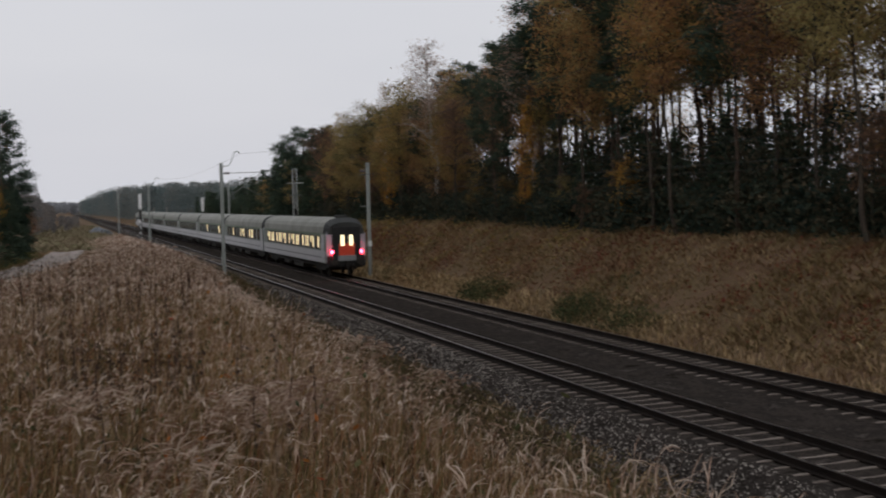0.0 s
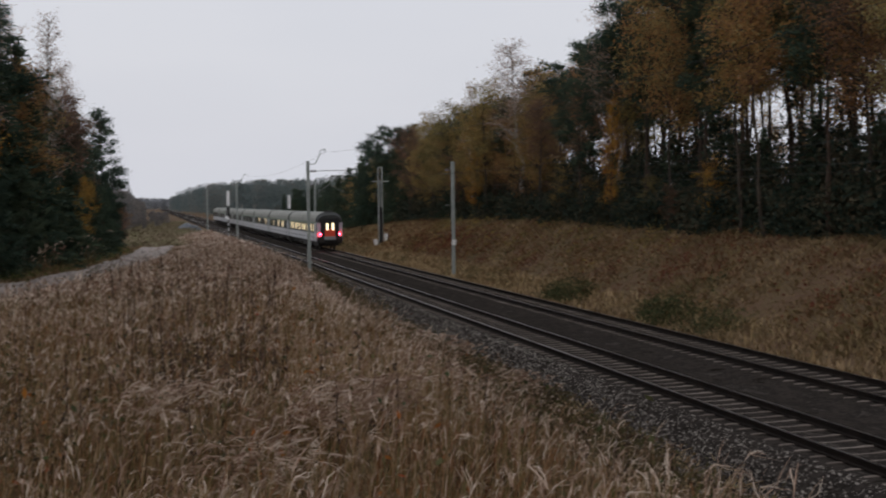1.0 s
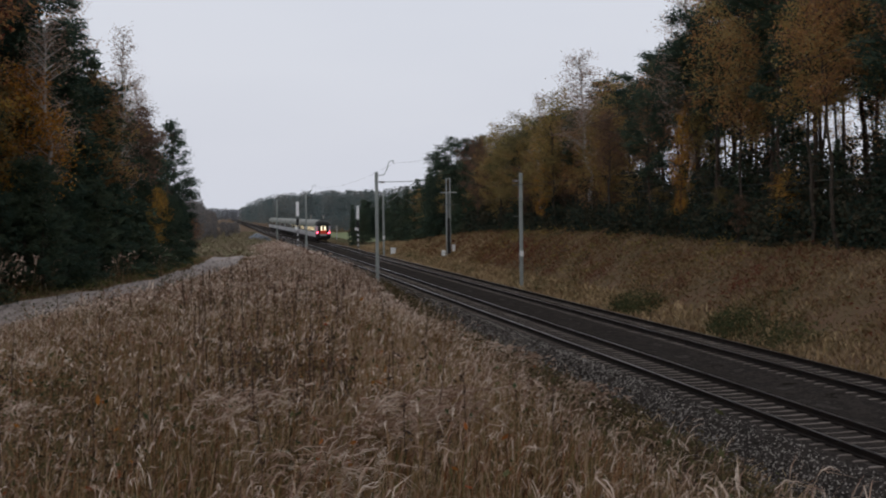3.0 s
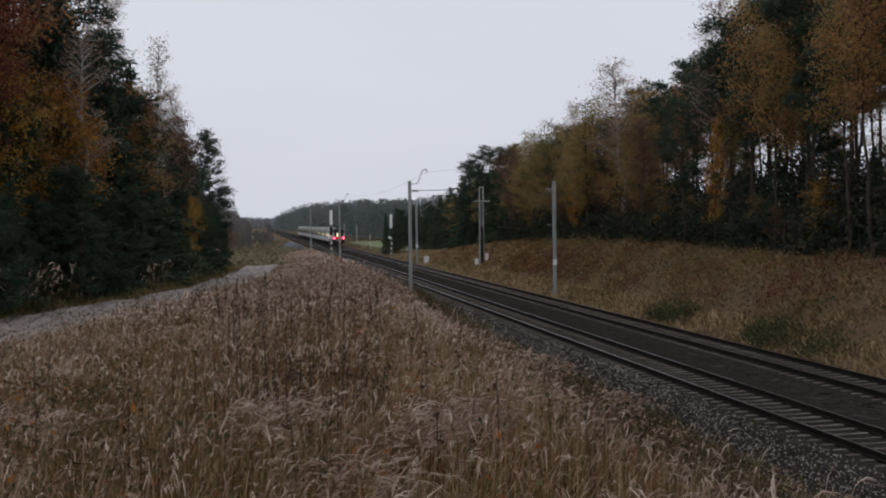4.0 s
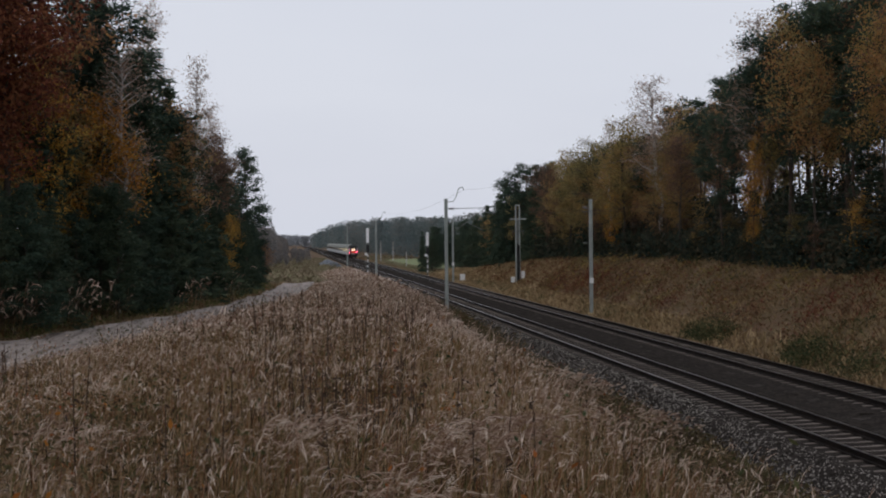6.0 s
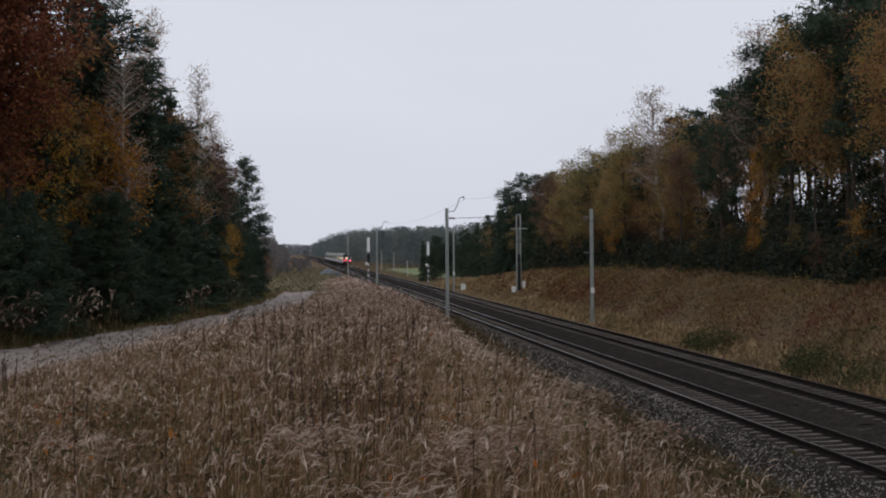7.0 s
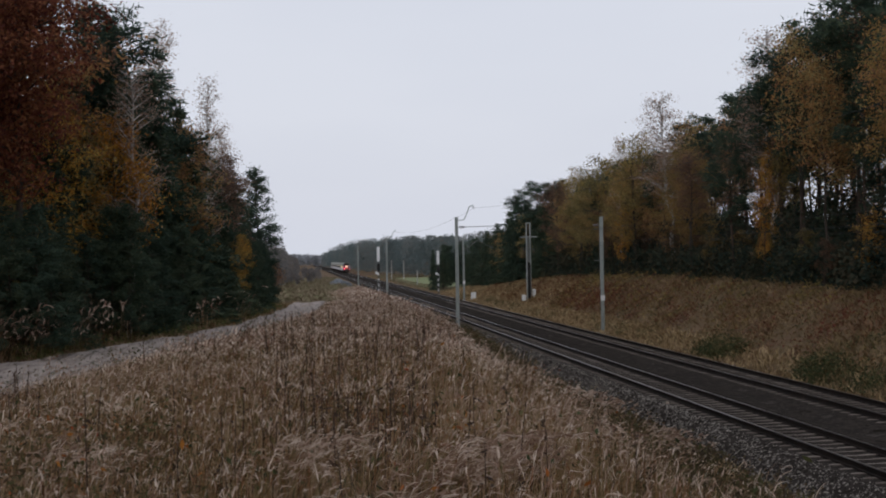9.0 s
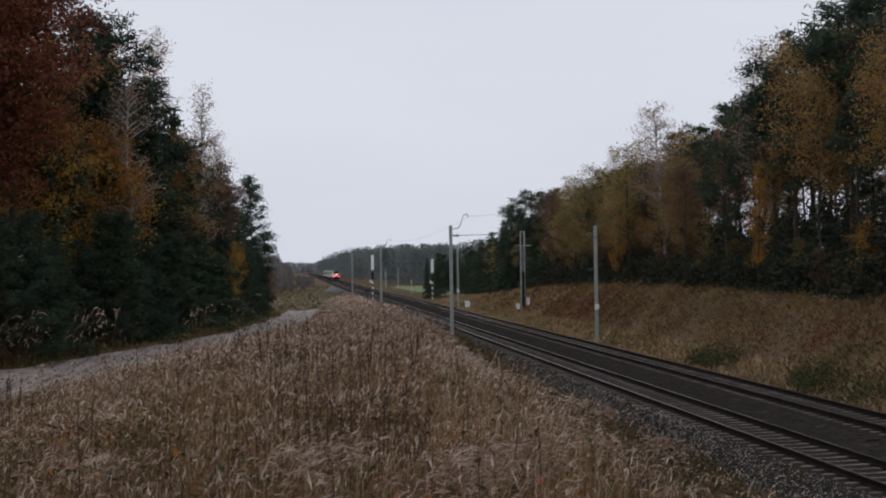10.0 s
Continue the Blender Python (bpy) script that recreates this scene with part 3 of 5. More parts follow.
def wire(name, spans, radius, label):
    cu = bpy.data.curves.new(name, "CURVE")
    cu.dimensions, cu.bevel_depth, cu.bevel_resolution = "3D", radius, 1
    pts = []
    for (p, q, sag) in spans:
        for k in range(10):
            f = k / 10
            v = Vector(p).lerp(Vector(q), f)
            pts.append((v.x, v.y, v.z - 4 * sag * f * (1 - f)))
    pts.append(spans[-1][1])
    sp = cu.splines.new("POLY")
    sp.points.add(len(pts) - 1)
    for s, p in zip(sp.points, pts):
        s.co = (*p, 1)
    cu.materials.append(WIRE)
    return tagged(new(name, cu), label, "overhead wire", "overhead line wires")


for x in TRACK_X:
    ends = [(x, y, 7.42) for y in SPANS_Y]
    wire("messenger_wire", [(p, q, 1.1) for p, q in zip(ends, ends[1:])], 0.006, "thin dark sagging messenger wire above the track")
    wire("contact_wire", [((x, a, 5.75), (x, b, 5.75), 0.05) for a, b in zip(SPANS_Y, SPANS_Y[1:])], 0.0055, "thin straight contact wire above the track")
ends = [(12.6, y, 8.72) for y in SPANS_Y]
wire("feeder_wire", [(p, q, 0.7) for p, q in zip(ends[:3], ends[1:3])], 0.006, "thin feeder wire hung from the mast hooks")


def tension_mast(x, y):
    z = float(land(x, y)) - 0.1
    m = thing("tension_mast", x, y, z, "dark twin-column tensioning mast with crossbars and weights", "tension mast")
    for s in (-0.2, 0.2):
        part("column", boxed(s - 0.05, s + 0.05, -0.1, 0.1, 0, 8.35), MAST, m)
    part("web_plate", boxed(-0.145, 0.145, 0.055, 0.07, 4.2, 6.8), DARK_MAST, m)
    for k in range(10):
        part("batten", boxed(-0.148, 0.148, -0.05, 0.05, 0.6 + k * 0.62, 0.74 + k * 0.62), DARK_MAST, m)
    part("head_beam", boxed(-0.25, 0.25, -0.1, 0.1, 8.351, 8.46), MAST, m)
    part("crossbar", boxed(-0.9, 0.9, -0.17, -0.1, 6.85, 6.97), MAST, m)
    part("crossbar", boxed(-0.65, 0.65, -0.17, -0.1, 5.55, 5.64), DARK_MAST, m)
    for s in (-0.55, 0.55):
        ins = bmesh.new()
        for k in range(5):
            rod(ins, (s, -0.135, 5.05 + 0.1 * k), (s, -0.135, 5.1 + 0.1 * k), 0.08, n=10)
        part("insulator", ins, INSULATOR, m)
    part("weight_stack", boxed(-0.16, 0.16, -0.24, -0.105, 0.3, 4.1, bevel=0.02), BLACK, m, "stack of black tension weights")
    part("cabinet", boxed(-0.75, -0.38, -0.2, 0.2, 0.1, 0.7, bevel=0.03), WHITE, m, "small white cabinet")
    part("cabinet", boxed(0.38, 0.7, -0.2, 0.2, 0.5, 1.3, bevel=0.03), WHITE, m, "small white cabinet")


tension_mast(24.25, 130)


def signal(x, y, lift):
    z = float(land(x, y)) - 0.1
    s = thing("railway_signal", x, y, z, "tall railway signal with pale oblong back plate on striped post", "railway signal", "signals beside the line")
    for k in range(10):
        part("post_band", rod(bmesh.new(), (0, 0, k * 0.4), (0, 0, k * 0.4 + 0.398), 0.065, n=12), BLACK if k % 2 else WHITE, s)
    b = bmesh.new()
    box(b, -0.21, 0.21, -0.12, 0.08, 4.55 + lift, 6.7 + lift, bevel=0.09)
    part("head", b, WHITE, s, "pale rounded oblong signal head")
    part("bracket", rod(bmesh.new(), (0, 0, 3.9), (0, 0, 4.7 + lift), 0.06), DARK_MAST, s)
    part("relay_box", boxed(-0.2, 0.2, -0.15, 0.12, 3.85, 4.25 + lift, bevel=0.03), BLACK, s, "black box below the head")
    part("sign", boxed(-0.45, -0.1, -0.12, -0.08, 3.4, 3.75), WHITE, s)
    ld = bmesh.new()
    for q in (-0.2, 0.2):
        rod(ld, (q, 0.35, 0), (q, 0.2, 4.6), 0.02)
    for k in range(14):
        rod(ld, (-0.2, 0.34 - 0.01 * k, 0.3 + 0.3 * k), (0.2, 0.34 - 0.01 * k, 0.3 + 0.3 * k), 0.015)
    part("ladder", ld, DARK_MAST, s)


signal(11.3, 181, 0.7)
signal(21.6, 194, 0.5)


def concrete_cabinet(x, y):
    z = float(land(x, y)) - 0.05
    c = thing("trackside_cabinet", x, y, z, "small white trackside cabinet with a rounded lid", "cabinet")
    part("body", boxed(-0.3, 0.3, -0.25, 0.25, 0, 0.95, bevel=0.04), WHITE, c)
    part("lid", boxed(-0.34, 0.34, -0.29, 0.29, 0.95, 1.07, bevel=0.05), WHITE, c)
    part("plinth", boxed(-0.36, 0.36, -0.3, 0.3, -0.3, 0.06), CONCRETE, c)


concrete_cabinet(22.7, 162)


def field_pole(x, y, h):
    z = float(land(x, y)) - 0.1
    p = thing("wooden_pole", x, y, z, "slender weathered wooden pole beside the field", "pole", "poles beside the field")
    part("shaft", rod(bmesh.new(), (0, 0, 0), (0.05, 0, h), 0.11, 0.08, n=10), CONCRETE, p)
    part("crosspiece", boxed(-0.35, 0.45, -0.04, 0.04, h - 0.4, h - 0.3, bevel=0.01), DARK_MAST, p)


for x, y, h in ((24.1, 330, 5.6), (27.4, 330, 5.2), (24.6, 262, 3.2)):
    field_pole(x, y, h)


# ---------------------------------------------------------------- trees
def limb_points(rng, start, az, length, rise, droop, k=6, wob=0.06):
    t = np.linspace(0, 1, k)
    out = length * t
    p = np.stack([np.cos(az) * out, np.sin(az) * out, length * (rise * t - droop * t * t)], 1)
    p += rng.normal(size=p.shape) * wob * length * t[:, None]
    return p + start


def trunk_line(rng, h, bend=0.02, k=10):
    t = np.linspace(0, 1, k)
    w = np.cumsum(rng.normal(size=(k, 2)), 0) * bend * h / k ** 0.5
    w -= w[0]
    return np.stack([w[:, 0], w[:, 1], h * t], 1)


def at_height(P, h, f):
    return np.array([np.interp(f * h, P[:, 2], P[:, i]) for i in range(3)])


def make_tree(name, label, bark, foliage, seed, h, kind, leaves, leaf, spread, low):
    """A tapered trunk with limbs, and a crown of single leaves gathered in clumps along them."""
    rng = np.random.default_rng(seed)
    tr = thing(name, 0, -400, 0, label, "tree")
    P = trunk_line(rng, h, {"pine": 0.012, "spruce": 0.004}.get(kind, 0.03))
    r0 = {"pine": 0.011, "spruce": 0.010, "oak": 0.015}.get(kind, 0.0085) * h
    wood = [tube(P - [0, 0, 0.3], r0 * np.linspace(1, 0.12, len(P)), 7)]
    C = []
    if kind == "spruce":
        f = low
        while f < 0.985:
            n = rng.integers(4, 7)
            reach = spread * h * (1 - f) ** 0.85 * rng.uniform(0.75, 1.15) + 0.12
            for a in rng.uniform(0, 6.28) + np.arange(n) * 6.28 / n + rng.normal(size=n) * 0.25:
                q = limb_points(rng, at_height(P, h, f), a, reach * rng.uniform(0.7, 1.15), 0.25, 0.45, 5, 0.04)
                wood.append(tube(q, r0 * 0.16 * np.linspace(1, 0.2, 5), 3))
                C.append((q, reach))
            f += 0.02 + 0.024 * rng.random()
    elif kind == "pine":
        limbs = 34 if low > 0.3 else 74
        for k in range(limbs):
            f = low + (0.99 - low) * (k / (limbs - 1)) ** 0.8
            reach = spread * h * (0.35 + 0.75 * math.sin(math.pi * min(1, (1 - f) / (1 - low) * 0.75 + 0.12))) * rng.uniform(0.55, 1.2)
            if low < 0.3:
                reach = spread * h * (0.18 + 0.95 * (1 - f) ** 0.7) * rng.uniform(0.6, 1.15)
            q = limb_points(rng, at_height(P, h, f), rng.uniform(0, 6.28), reach, 0.45, 0.1, 6, 0.09)
            wood.append(tube(q, r0 * 0.3 * np.linspace(1, 0.2, 6), 4))
            C.append((q, reach))
        for k in range(9):
            q = limb_points(rng, at_height(P, h, rng.uniform(min(0.2, low), max(0.2, low))), rng.uniform(0, 6.28), rng.uniform(0.5, 1.6), 0.1, 0.2, 4, 0.1)
            wood.append(tube(q, 0.02 * np.linspace(1, 0.3, 4), 3))
    else:
        n = {"oak": 44, "birch": 40, "bare": 54}[kind]
        for k in range(n):
            f = low + (0.97 - low) * (k / (n - 1)) ** 0.9
            up = (f - low) / (1 - low)
            shape = math.sin(math.pi * min(1, 0.16 + 0.84 * (1 - up)) ** 0.8) if kind == "oak" else math.sin(math.pi * (0.30 + 0.66 * up) ** 1.2)
            reach = spread * h * (0.25 + 0.8 * shape) * rng.uniform(0.6, 1.2)
            rise = {"oak": 0.55, "birch": 0.95, "bare": 1.35}[kind]
            q = limb_points(rng, at_height(P, h, f), rng.uniform(0, 6.28), reach, rise, {"birch": 0.5, "bare": 0.35}.get(kind, 0.25), 7, 0.05)
            wood.append(tube(q, r0 * 0.28 * np.linspace(1, 0.15, 7), 4))
            C.append((q, reach))
            for _ in range(7 if kind == "bare" else 3):
                s = q[rng.integers(2, 6)]
                tw = limb_points(rng, s, rng.uniform(0, 6.28), reach * rng.uniform(0.25, 0.55), 0.8, 0.6, 5, 0.08)
                wood.append(tube(tw, r0 * 0.09 * np.linspace(1, 0.3, 5), 3))
                C.append((tw, reach * 0.5))
    mesh_part("trunk", quads_mesh("trunk", *joined(wood), bark), tr)
    weights = np.array([r for _, r in C])
    pick = rng.choice(len(C), leaves, p=weights / weights.sum())
    pos = np.empty((leaves, 3))
    u = rng.random(leaves) ** {"pine": 0.35, "spruce": 0.8}.get(kind, 0.55)
    if kind in ("oak", "birch"):
        shift = rng.random(len(C))[pick]
        u = np.clip((np.floor(u * 4 + shift) + 0.5 - shift) / 4, 0.1, 1.0)
    for i, k in enumerate(pick):
        q, r = C[k]
        g = u[i] * (len(q) - 1)
        j = min(int(g), len(q) - 2)
        pos[i] = q[j] + (q[j + 1] - q[j]) * (g - j)
    puff = {"pine": (0.27, 0.27, 0.20), "spruce": (0.13, 0.13, 0.10), "oak": (0.42, 0.42, 0.34), "birch": (0.30, 0.30, 0.30), "bare": (0.22, 0.22, 0.22)}[kind]
    pos += rng.normal(size=pos.shape) * np.array(puff) * (h / 14)
    if kind == "birch":
        pos[:, 2] -= np.abs(rng.normal(size=leaves)) * 0.22
    slim = {"pine": 0.28, "spruce": 0.34}.get(kind, 0.75)
    V, Q = leaf_tris(rng, pos, leaf, slim, 0.4 if kind in ("pine", "spruce") else 0.0)
    mesh_part("crown", quads_mesh("crown", V, Q, foliage), tr)
    return tr


TREES = {
    "pine": [make_tree("pine_tree", "tall Scots pine with bare trunk and dark green crown", BARK_PINE, NEEDLE_PINE, k, 14, "pine", 6000, 0.32, 0.15, lo) for k, lo in ((1, 0.50), (2, 0.58), (3, 0.38))],
    "thin_pine": [make_tree("pine_tree", "tall slender Scots pine with thin dark crown", BARK_PINE, NEEDLE_PINE, k, 14, "pine", 3200, 0.36, 0.125, lo) for k, lo in ((4, 0.55), (5, 0.45))],
    "bushy": [make_tree("pine_tree", "bushy young pine with dark green needles to the ground", BARK_DARK, NEEDLE_SPRUCE, k, 9, "spruce", 8600, 0.25, w, 0.04) for k, w in ((6, 0.24), (7, 0.28), (8, 0.21))],
    "layered": [make_tree("pine_tree", "layered young pine with dark needles almost to the ground", BARK_DARK, NEEDLE_SPRUCE, k, 9, "pine", 11000, 0.22, w, 0.06) for k, w in ((14, 0.19), (15, 0.23))],
    "spruce": [make_tree("spruce_tree", "dense dark green young spruce branched to the ground", BARK_DARK, NEEDLE_SPRUCE, k, 8, "spruce", 9500, 0.21, w, 0.03) for k, w in ((11, 0.22), (12, 0.26))],
    "rust": [make_tree("birch_tree", "birch with rust brown autumn leaves", BARK_DARK, LEAF_RUST, k, 13, "birch", n, 0.145, 0.20, lo) for k, n, lo in ((21, 8200, 0.26), (22, 7000, 0.34), (23, 6000, 0.22))],
    "thin_rust": [make_tree("birch_tree", "slender birch with thinning brown leaves", BARK_DARK, LEAF_RUST, k, 13, "birch", 4600, 0.15, 0.18, 0.34) for k in (24, 25)],
    "high_rust": [make_tree("birch_tree", "tall birch with rust brown leaves high on the stem", BARK_DARK, LEAF_RUST, k, 14, "birch", 6000, 0.13, 0.15, lo) for k, lo in ((26, 0.5), (27, 0.44))],
    "high_olive": [make_tree("aspen_tree", "tall aspen with yellowing leaves high on the stem", BARK_DARK, LEAF_OLIVE, 43, 14, "birch", 6000, 0.13, 0.15, 0.46)],
    "gold": [make_tree("birch_tree", "birch with golden orange autumn leaves", BARK_DARK, LEAF_GOLD, k, 11, "birch", 5200, 0.125, 0.17, lo) for k, lo in ((31, 0.2), (32, 0.35))],
    "olive": [make_tree("aspen_tree", "aspen with olive yellow fading leaves", BARK_DARK, LEAF_OLIVE, k, 13, "birch", 7500, 0.15, 0.21, 0.24) for k in (41, 42)],
    "red": [make_tree("oak_tree", "oak with dense red brown autumn leaves", BARK_DARK, LEAF_RED, 51, 16, "oak", 19000, 0.17, 0.24, 0.42)],
    "bare": [make_tree("bare_birch_tree", "nearly bare birch with few pale leaves", BARK_BIRCH, LEAF_PALE, k, 15, "bare", n, 0.085, 0.08, 0.3) for k, n in ((61, 6000), (62, 4000))],
}
FULL = {"pine": 14, "thin_pine": 14, "bushy": 9, "layered": 9, "spruce": 8, "rust": 13, "thin_rust": 13, "high_rust": 14, "high_olive": 14, "gold": 11, "olive": 13, "red": 16, "bare": 15}


def put_tree(kind, i, x, y, top=None, height=None, spin=0.0, squeeze=1.0):
    """A copy of a tree with its foot on the ground, its tip at height top above the rails or of its own height."""
    src = TREES[kind][i % len(TREES[kind])]
    z = float(land(x, y)) - 0.05
    s = (height if height else top - z) / FULL[kind]
    m = pose(x, y, z, 0, 0, spin) @ Matrix.Diagonal((s * squeeze, s * squeeze, s, 1))
    return copy_thing(src, m)


# named trees that stand out along the dirt road
for row in [("red", 0, -12.9, 60, 18.6), ("red", 0, -17.0, 54, 17.5), ("pine", 2, -11.6, 77, 20.6), ("bare", 0, -10.0, 87, 21.6), ("gold", 0, -13.6, 68, 14.4),
            ("gold", 1, -10.7, 72, 13.4), ("gold", 0, -15.8, 65, 13.0), ("pine", 2, -9.8, 84, 17.6), ("bare", 1, -7.2, 90, 18.2), ("rust", 0, -7.9, 86, 14.5), ("bare", 0, -5.9, 99, 15.9),
            ("rust", 1, -6.4, 96, 13.2), ("rust", 2, -5.7, 104, 12.6), ("layered", 0, -4.2, 118, 13.8), ("gold", 0, -7.6, 88, 8.0), ("rust", 1, -11.8, 72, 13.0), ("olive", 0, -15.5, 62, 12.5), ("bushy", 1, -10.9, 74, 14.2), ("spruce", 0, -9.2, 81, 13.6),
            ("bushy", 2, -8.2, 89, 13.0), ("layered", 1, -7.4, 96, 12.0), ("layered", 0, -6.6, 103, 11.4), ("layered", 1, -5.6, 110, 10.8), ("bushy", 2, -13.6, 68, 15.0), ("spruce", 1, -15.0, 60, 13.0), ("rust", 0, -13.8, 82, 18.4), ("bushy", 0, -12.6, 86, 18.6), ("red", 0, -16.5, 68, 20.5), ("red", 0, -21.0, 62, 20.5), ("bushy", 1, -14.8, 78, 20.0), ("bushy", 2, -17.8, 74, 21.0),
            ("bushy", 0, -20.5, 72, 22.0), ("bushy", 1, -10.9, 88, 17.8), ("bushy", 2, -9.6, 95, 15.2), ("rust", 2, -8.4, 100, 14.0), ("bushy", 0, -12.2, 79, 18.6), ("pine", 2, -13.0, 80, 20.4), ("pine", 0, -24, 66, 22)]:
    put_tree(*row[:4], top=row[4], spin=37 * row[3])
for kind, i, x, y, top, wide in [("bushy", 0, -11.3, 76, 20.4, 1.0), ("bushy", 2, -9.6, 81, 18.2, 1.25), ("bushy", 1, -8.4, 87, 16.6, 1.25), ("spruce", 0, -7.0, 93, 14.4, 1.3), ("bushy", 2, -5.6, 101, 12.8, 1.3),
                                ("red", 0, -14.6, 61, 21.5, 1.0), ("red", 0, -19.5, 66, 23.5, 1.1), ("rust", 0, -15.5, 72, 20.5, 1.3)]:
    put_tree(kind, i, x, y, top=top, spin=53 * y, squeeze=wide)
rng = np.random.default_rng(5)
for y in np.arange(42, 120, 2.2):
    x = float(np.interp(y, ROAD_Y, ROAD_X)) - 3.5 - 1.2 * float(ease(75, 50, y)) - rng.uniform(0, 1.5)
    put_tree(["layered", "spruce", "layered"][int(rng.integers(3))], int(rng.integers(3)), x, y + rng.uniform(-1, 1), height=rng.uniform(5.4, 7.4), spin=rng.uniform(0, 360), squeeze=rng.uniform(1.0, 1.25))
for y in np.arange(42, 118, 3.8):
    x = float(np.interp(y, ROAD_Y, ROAD_X)) - 7.0 - rng.uniform(0, 2.5)
    put_tree(["bushy", "rust", "pine", "spruce"][int(rng.integers(4))], int(rng.integers(3)), x, y, height=rng.uniform(8.0, 11.0), spin=rng.uniform(0, 360))
for y in np.arange(40, 116, 6.0):
    x = float(np.interp(y, ROAD_Y, ROAD_X)) - 12 - rng.uniform(0, 5)
    put_tree(["bushy", "rust", "thin_pine"][int(rng.integers(3))], int(rng.integers(3)), x, y, height=rng.uniform(12, 15), spin=rng.uniform(0, 360))

# forest on the bank
CANOPY_Y = np.array([20.0, 55, 66, 76, 98, 118, 141, 158, 185, 215])
CANOPY_Z = np.array([21.0, 20.2, 19.6, 18.6, 17.4, 16.0, 14.8, 13.6, 10.5, 8.0])
for row_x, step, cut in ((29.8, 3.3, 0.80), (32.6, 3.8, 0.95), (36.0, 4.6, 1.05), (41.0, 6.5, 1.1)):
    y = 24.0
    while y < 214 - (row_x - 29) * 1.5:
        if row_x < 34:
            k = ["pine", "rust", "thin_rust", "olive", "thin_pine", "thin_rust", "rust", "pine"][int(rng.integers(8))]
        else:
            k = ["thin_pine", "thin_rust", "pine", "thin_pine", "thin_rust"][int(rng.integers(5))]
        if y < 90:
            k = ["thin_pine", "high_olive", "pine", "high_rust", "thin_rust", "high_rust"][int(rng.integers(6))]
        if y > 138:
            k = ["pine", "bushy", "pine", "bushy", "rust"][int(rng.integers(5))]
        top = float(np.interp(y, CANOPY_Y, CANOPY_Z)) * cut * rng.uniform(0.88, 1.03)
        put_tree(k, int(rng.integers(3)), row_x + rng.uniform(-1.2, 1.2), y, top=top, spin=rng.uniform(0, 360), squeeze=rng.uniform(0.9, 1.15))
        y += step * rng.uniform(0.7, 1.4)
for y in np.arange(98, 124, 4.0):
    put_tree("thin_rust", int(rng.integers(3)), 31.0 + rng.uniform(-1.2, 2.5), y + rng.uniform(-1.5, 1.5), top=float(np.interp(y, CANOPY_Y, CANOPY_Z)) * rng.uniform(0.6, 0.85), spin=rng.uniform(0, 360))
for y in np.arange(28, 200, 6.5):
    put_tree(["bushy", "bushy", "rust"][int(rng.integers(3))], int(rng.integers(3)), 30.2 + rng.uniform(-0.6, 1.5), y + rng.uniform(-2, 2), height=rng.uniform(4.0, 7.0), spin=rng.uniform(0, 360), squeeze=1.2)
back = np.random.default_rng(64)
for y in np.arange(30, 96, 7.5):
    put_tree(["bushy", "pine", "bushy", "rust"][int(back.integers(4))], int(back.integers(3)), 45.0 + back.uniform(-2, 3), y, height=back.uniform(6, 8), spin=back.uniform(0, 360), squeeze=1.2)
for y in np.arange(60, 138, 5.2):
    put_tree(["rust", "thin_rust", "gold", "olive", "rust"][int(back.integers(5))], int(back.integers(3)), 29.6 + back.uniform(-0.5, 1.2), y + back.uniform(-1.5, 1.5), height=back.uniform(4.5, 8.5) * (0.55 if y < 98 else 1.0), spin=back.uniform(0, 360), squeeze=1.35)
for y in np.arange(34, 64, 7.5):
    put_tree("thin_rust", int(back.integers(3)), 32.0 + back.uniform(-1.5, 3.0), y + back.uniform(-1.5, 1.5), height=back.uniform(8.5, 12.0), spin=back.uniform(0, 360), squeeze=1.2)
put_tree("bare", 1, -9.8, 71.5, top=16.4, spin=200, squeeze=1.5)
put_tree("layered", 0, -9.3, 68.5, height=7.4, spin=20, squeeze=1.2)
put_tree("layered", 1, -8.7, 73, height=6.8, spin=80, squeeze=1.2)
put_tree("gold", 0, 28.9, 74.5, top=11.4, spin=20, squeeze=0.55)
put_tree("bare", 0, 29.8, 97, top=18.0, spin=60, squeeze=1.7)
put_tree("bare", 0, 31.0, 78, top=19.8, spin=10, squeeze=1.5)
put_tree("bare", 1, 29.8, 112, top=16.0, spin=10, squeeze=1.0)
put_tree("olive", 0, 29.0, 104, top=15.4, spin=10, squeeze=1.1)
put_tree("olive", 1, 28.9, 117, top=14.6, spin=70, squeeze=1.1)
put_tree("olive", 0, 29.0, 126, top=14.0, spin=190, squeeze=1.1)
put_tree("rust", 0, 28.8, 135, top=13.4, spin=30, squeeze=1.1)
put_tree("pine", 2, 29.0, 148, top=14.0, spin=10, squeeze=1.4)
put_tree("pine", 2, 28.6, 154, top=13.6, spin=140, squeeze=1.4)
put_tree("bushy", 0, 28.8, 168, top=11.8, spin=10, squeeze=1.4)
put_tree("bushy", 2, 28.8, 178, top=10.4, spin=10, squeeze=1.5)
put_tree("bushy", 1, 29.0, 190, top=9.4, spin=10, squeeze=1.5)
put_tree("high_rust", 1, 29.4, 70, top=18.0, spin=10, squeeze=1.0)
put_tree("bushy", 1, 28.4, 160, top=13.2, spin=10)
put_tree("pine", 0, 30.4, 75.2, top=17.6, spin=70, squeeze=1.0)
put_tree("pine", 2, 31.6, 70.0, top=19.2, spin=160, squeeze=1.05)
put_tree("pine", 1, 31.2, 66.0, top=19.8, spin=300, squeeze=1.05)
put_tree("pine", 0, 36.0, 82, top=20.6, spin=200, squeeze=1.1)
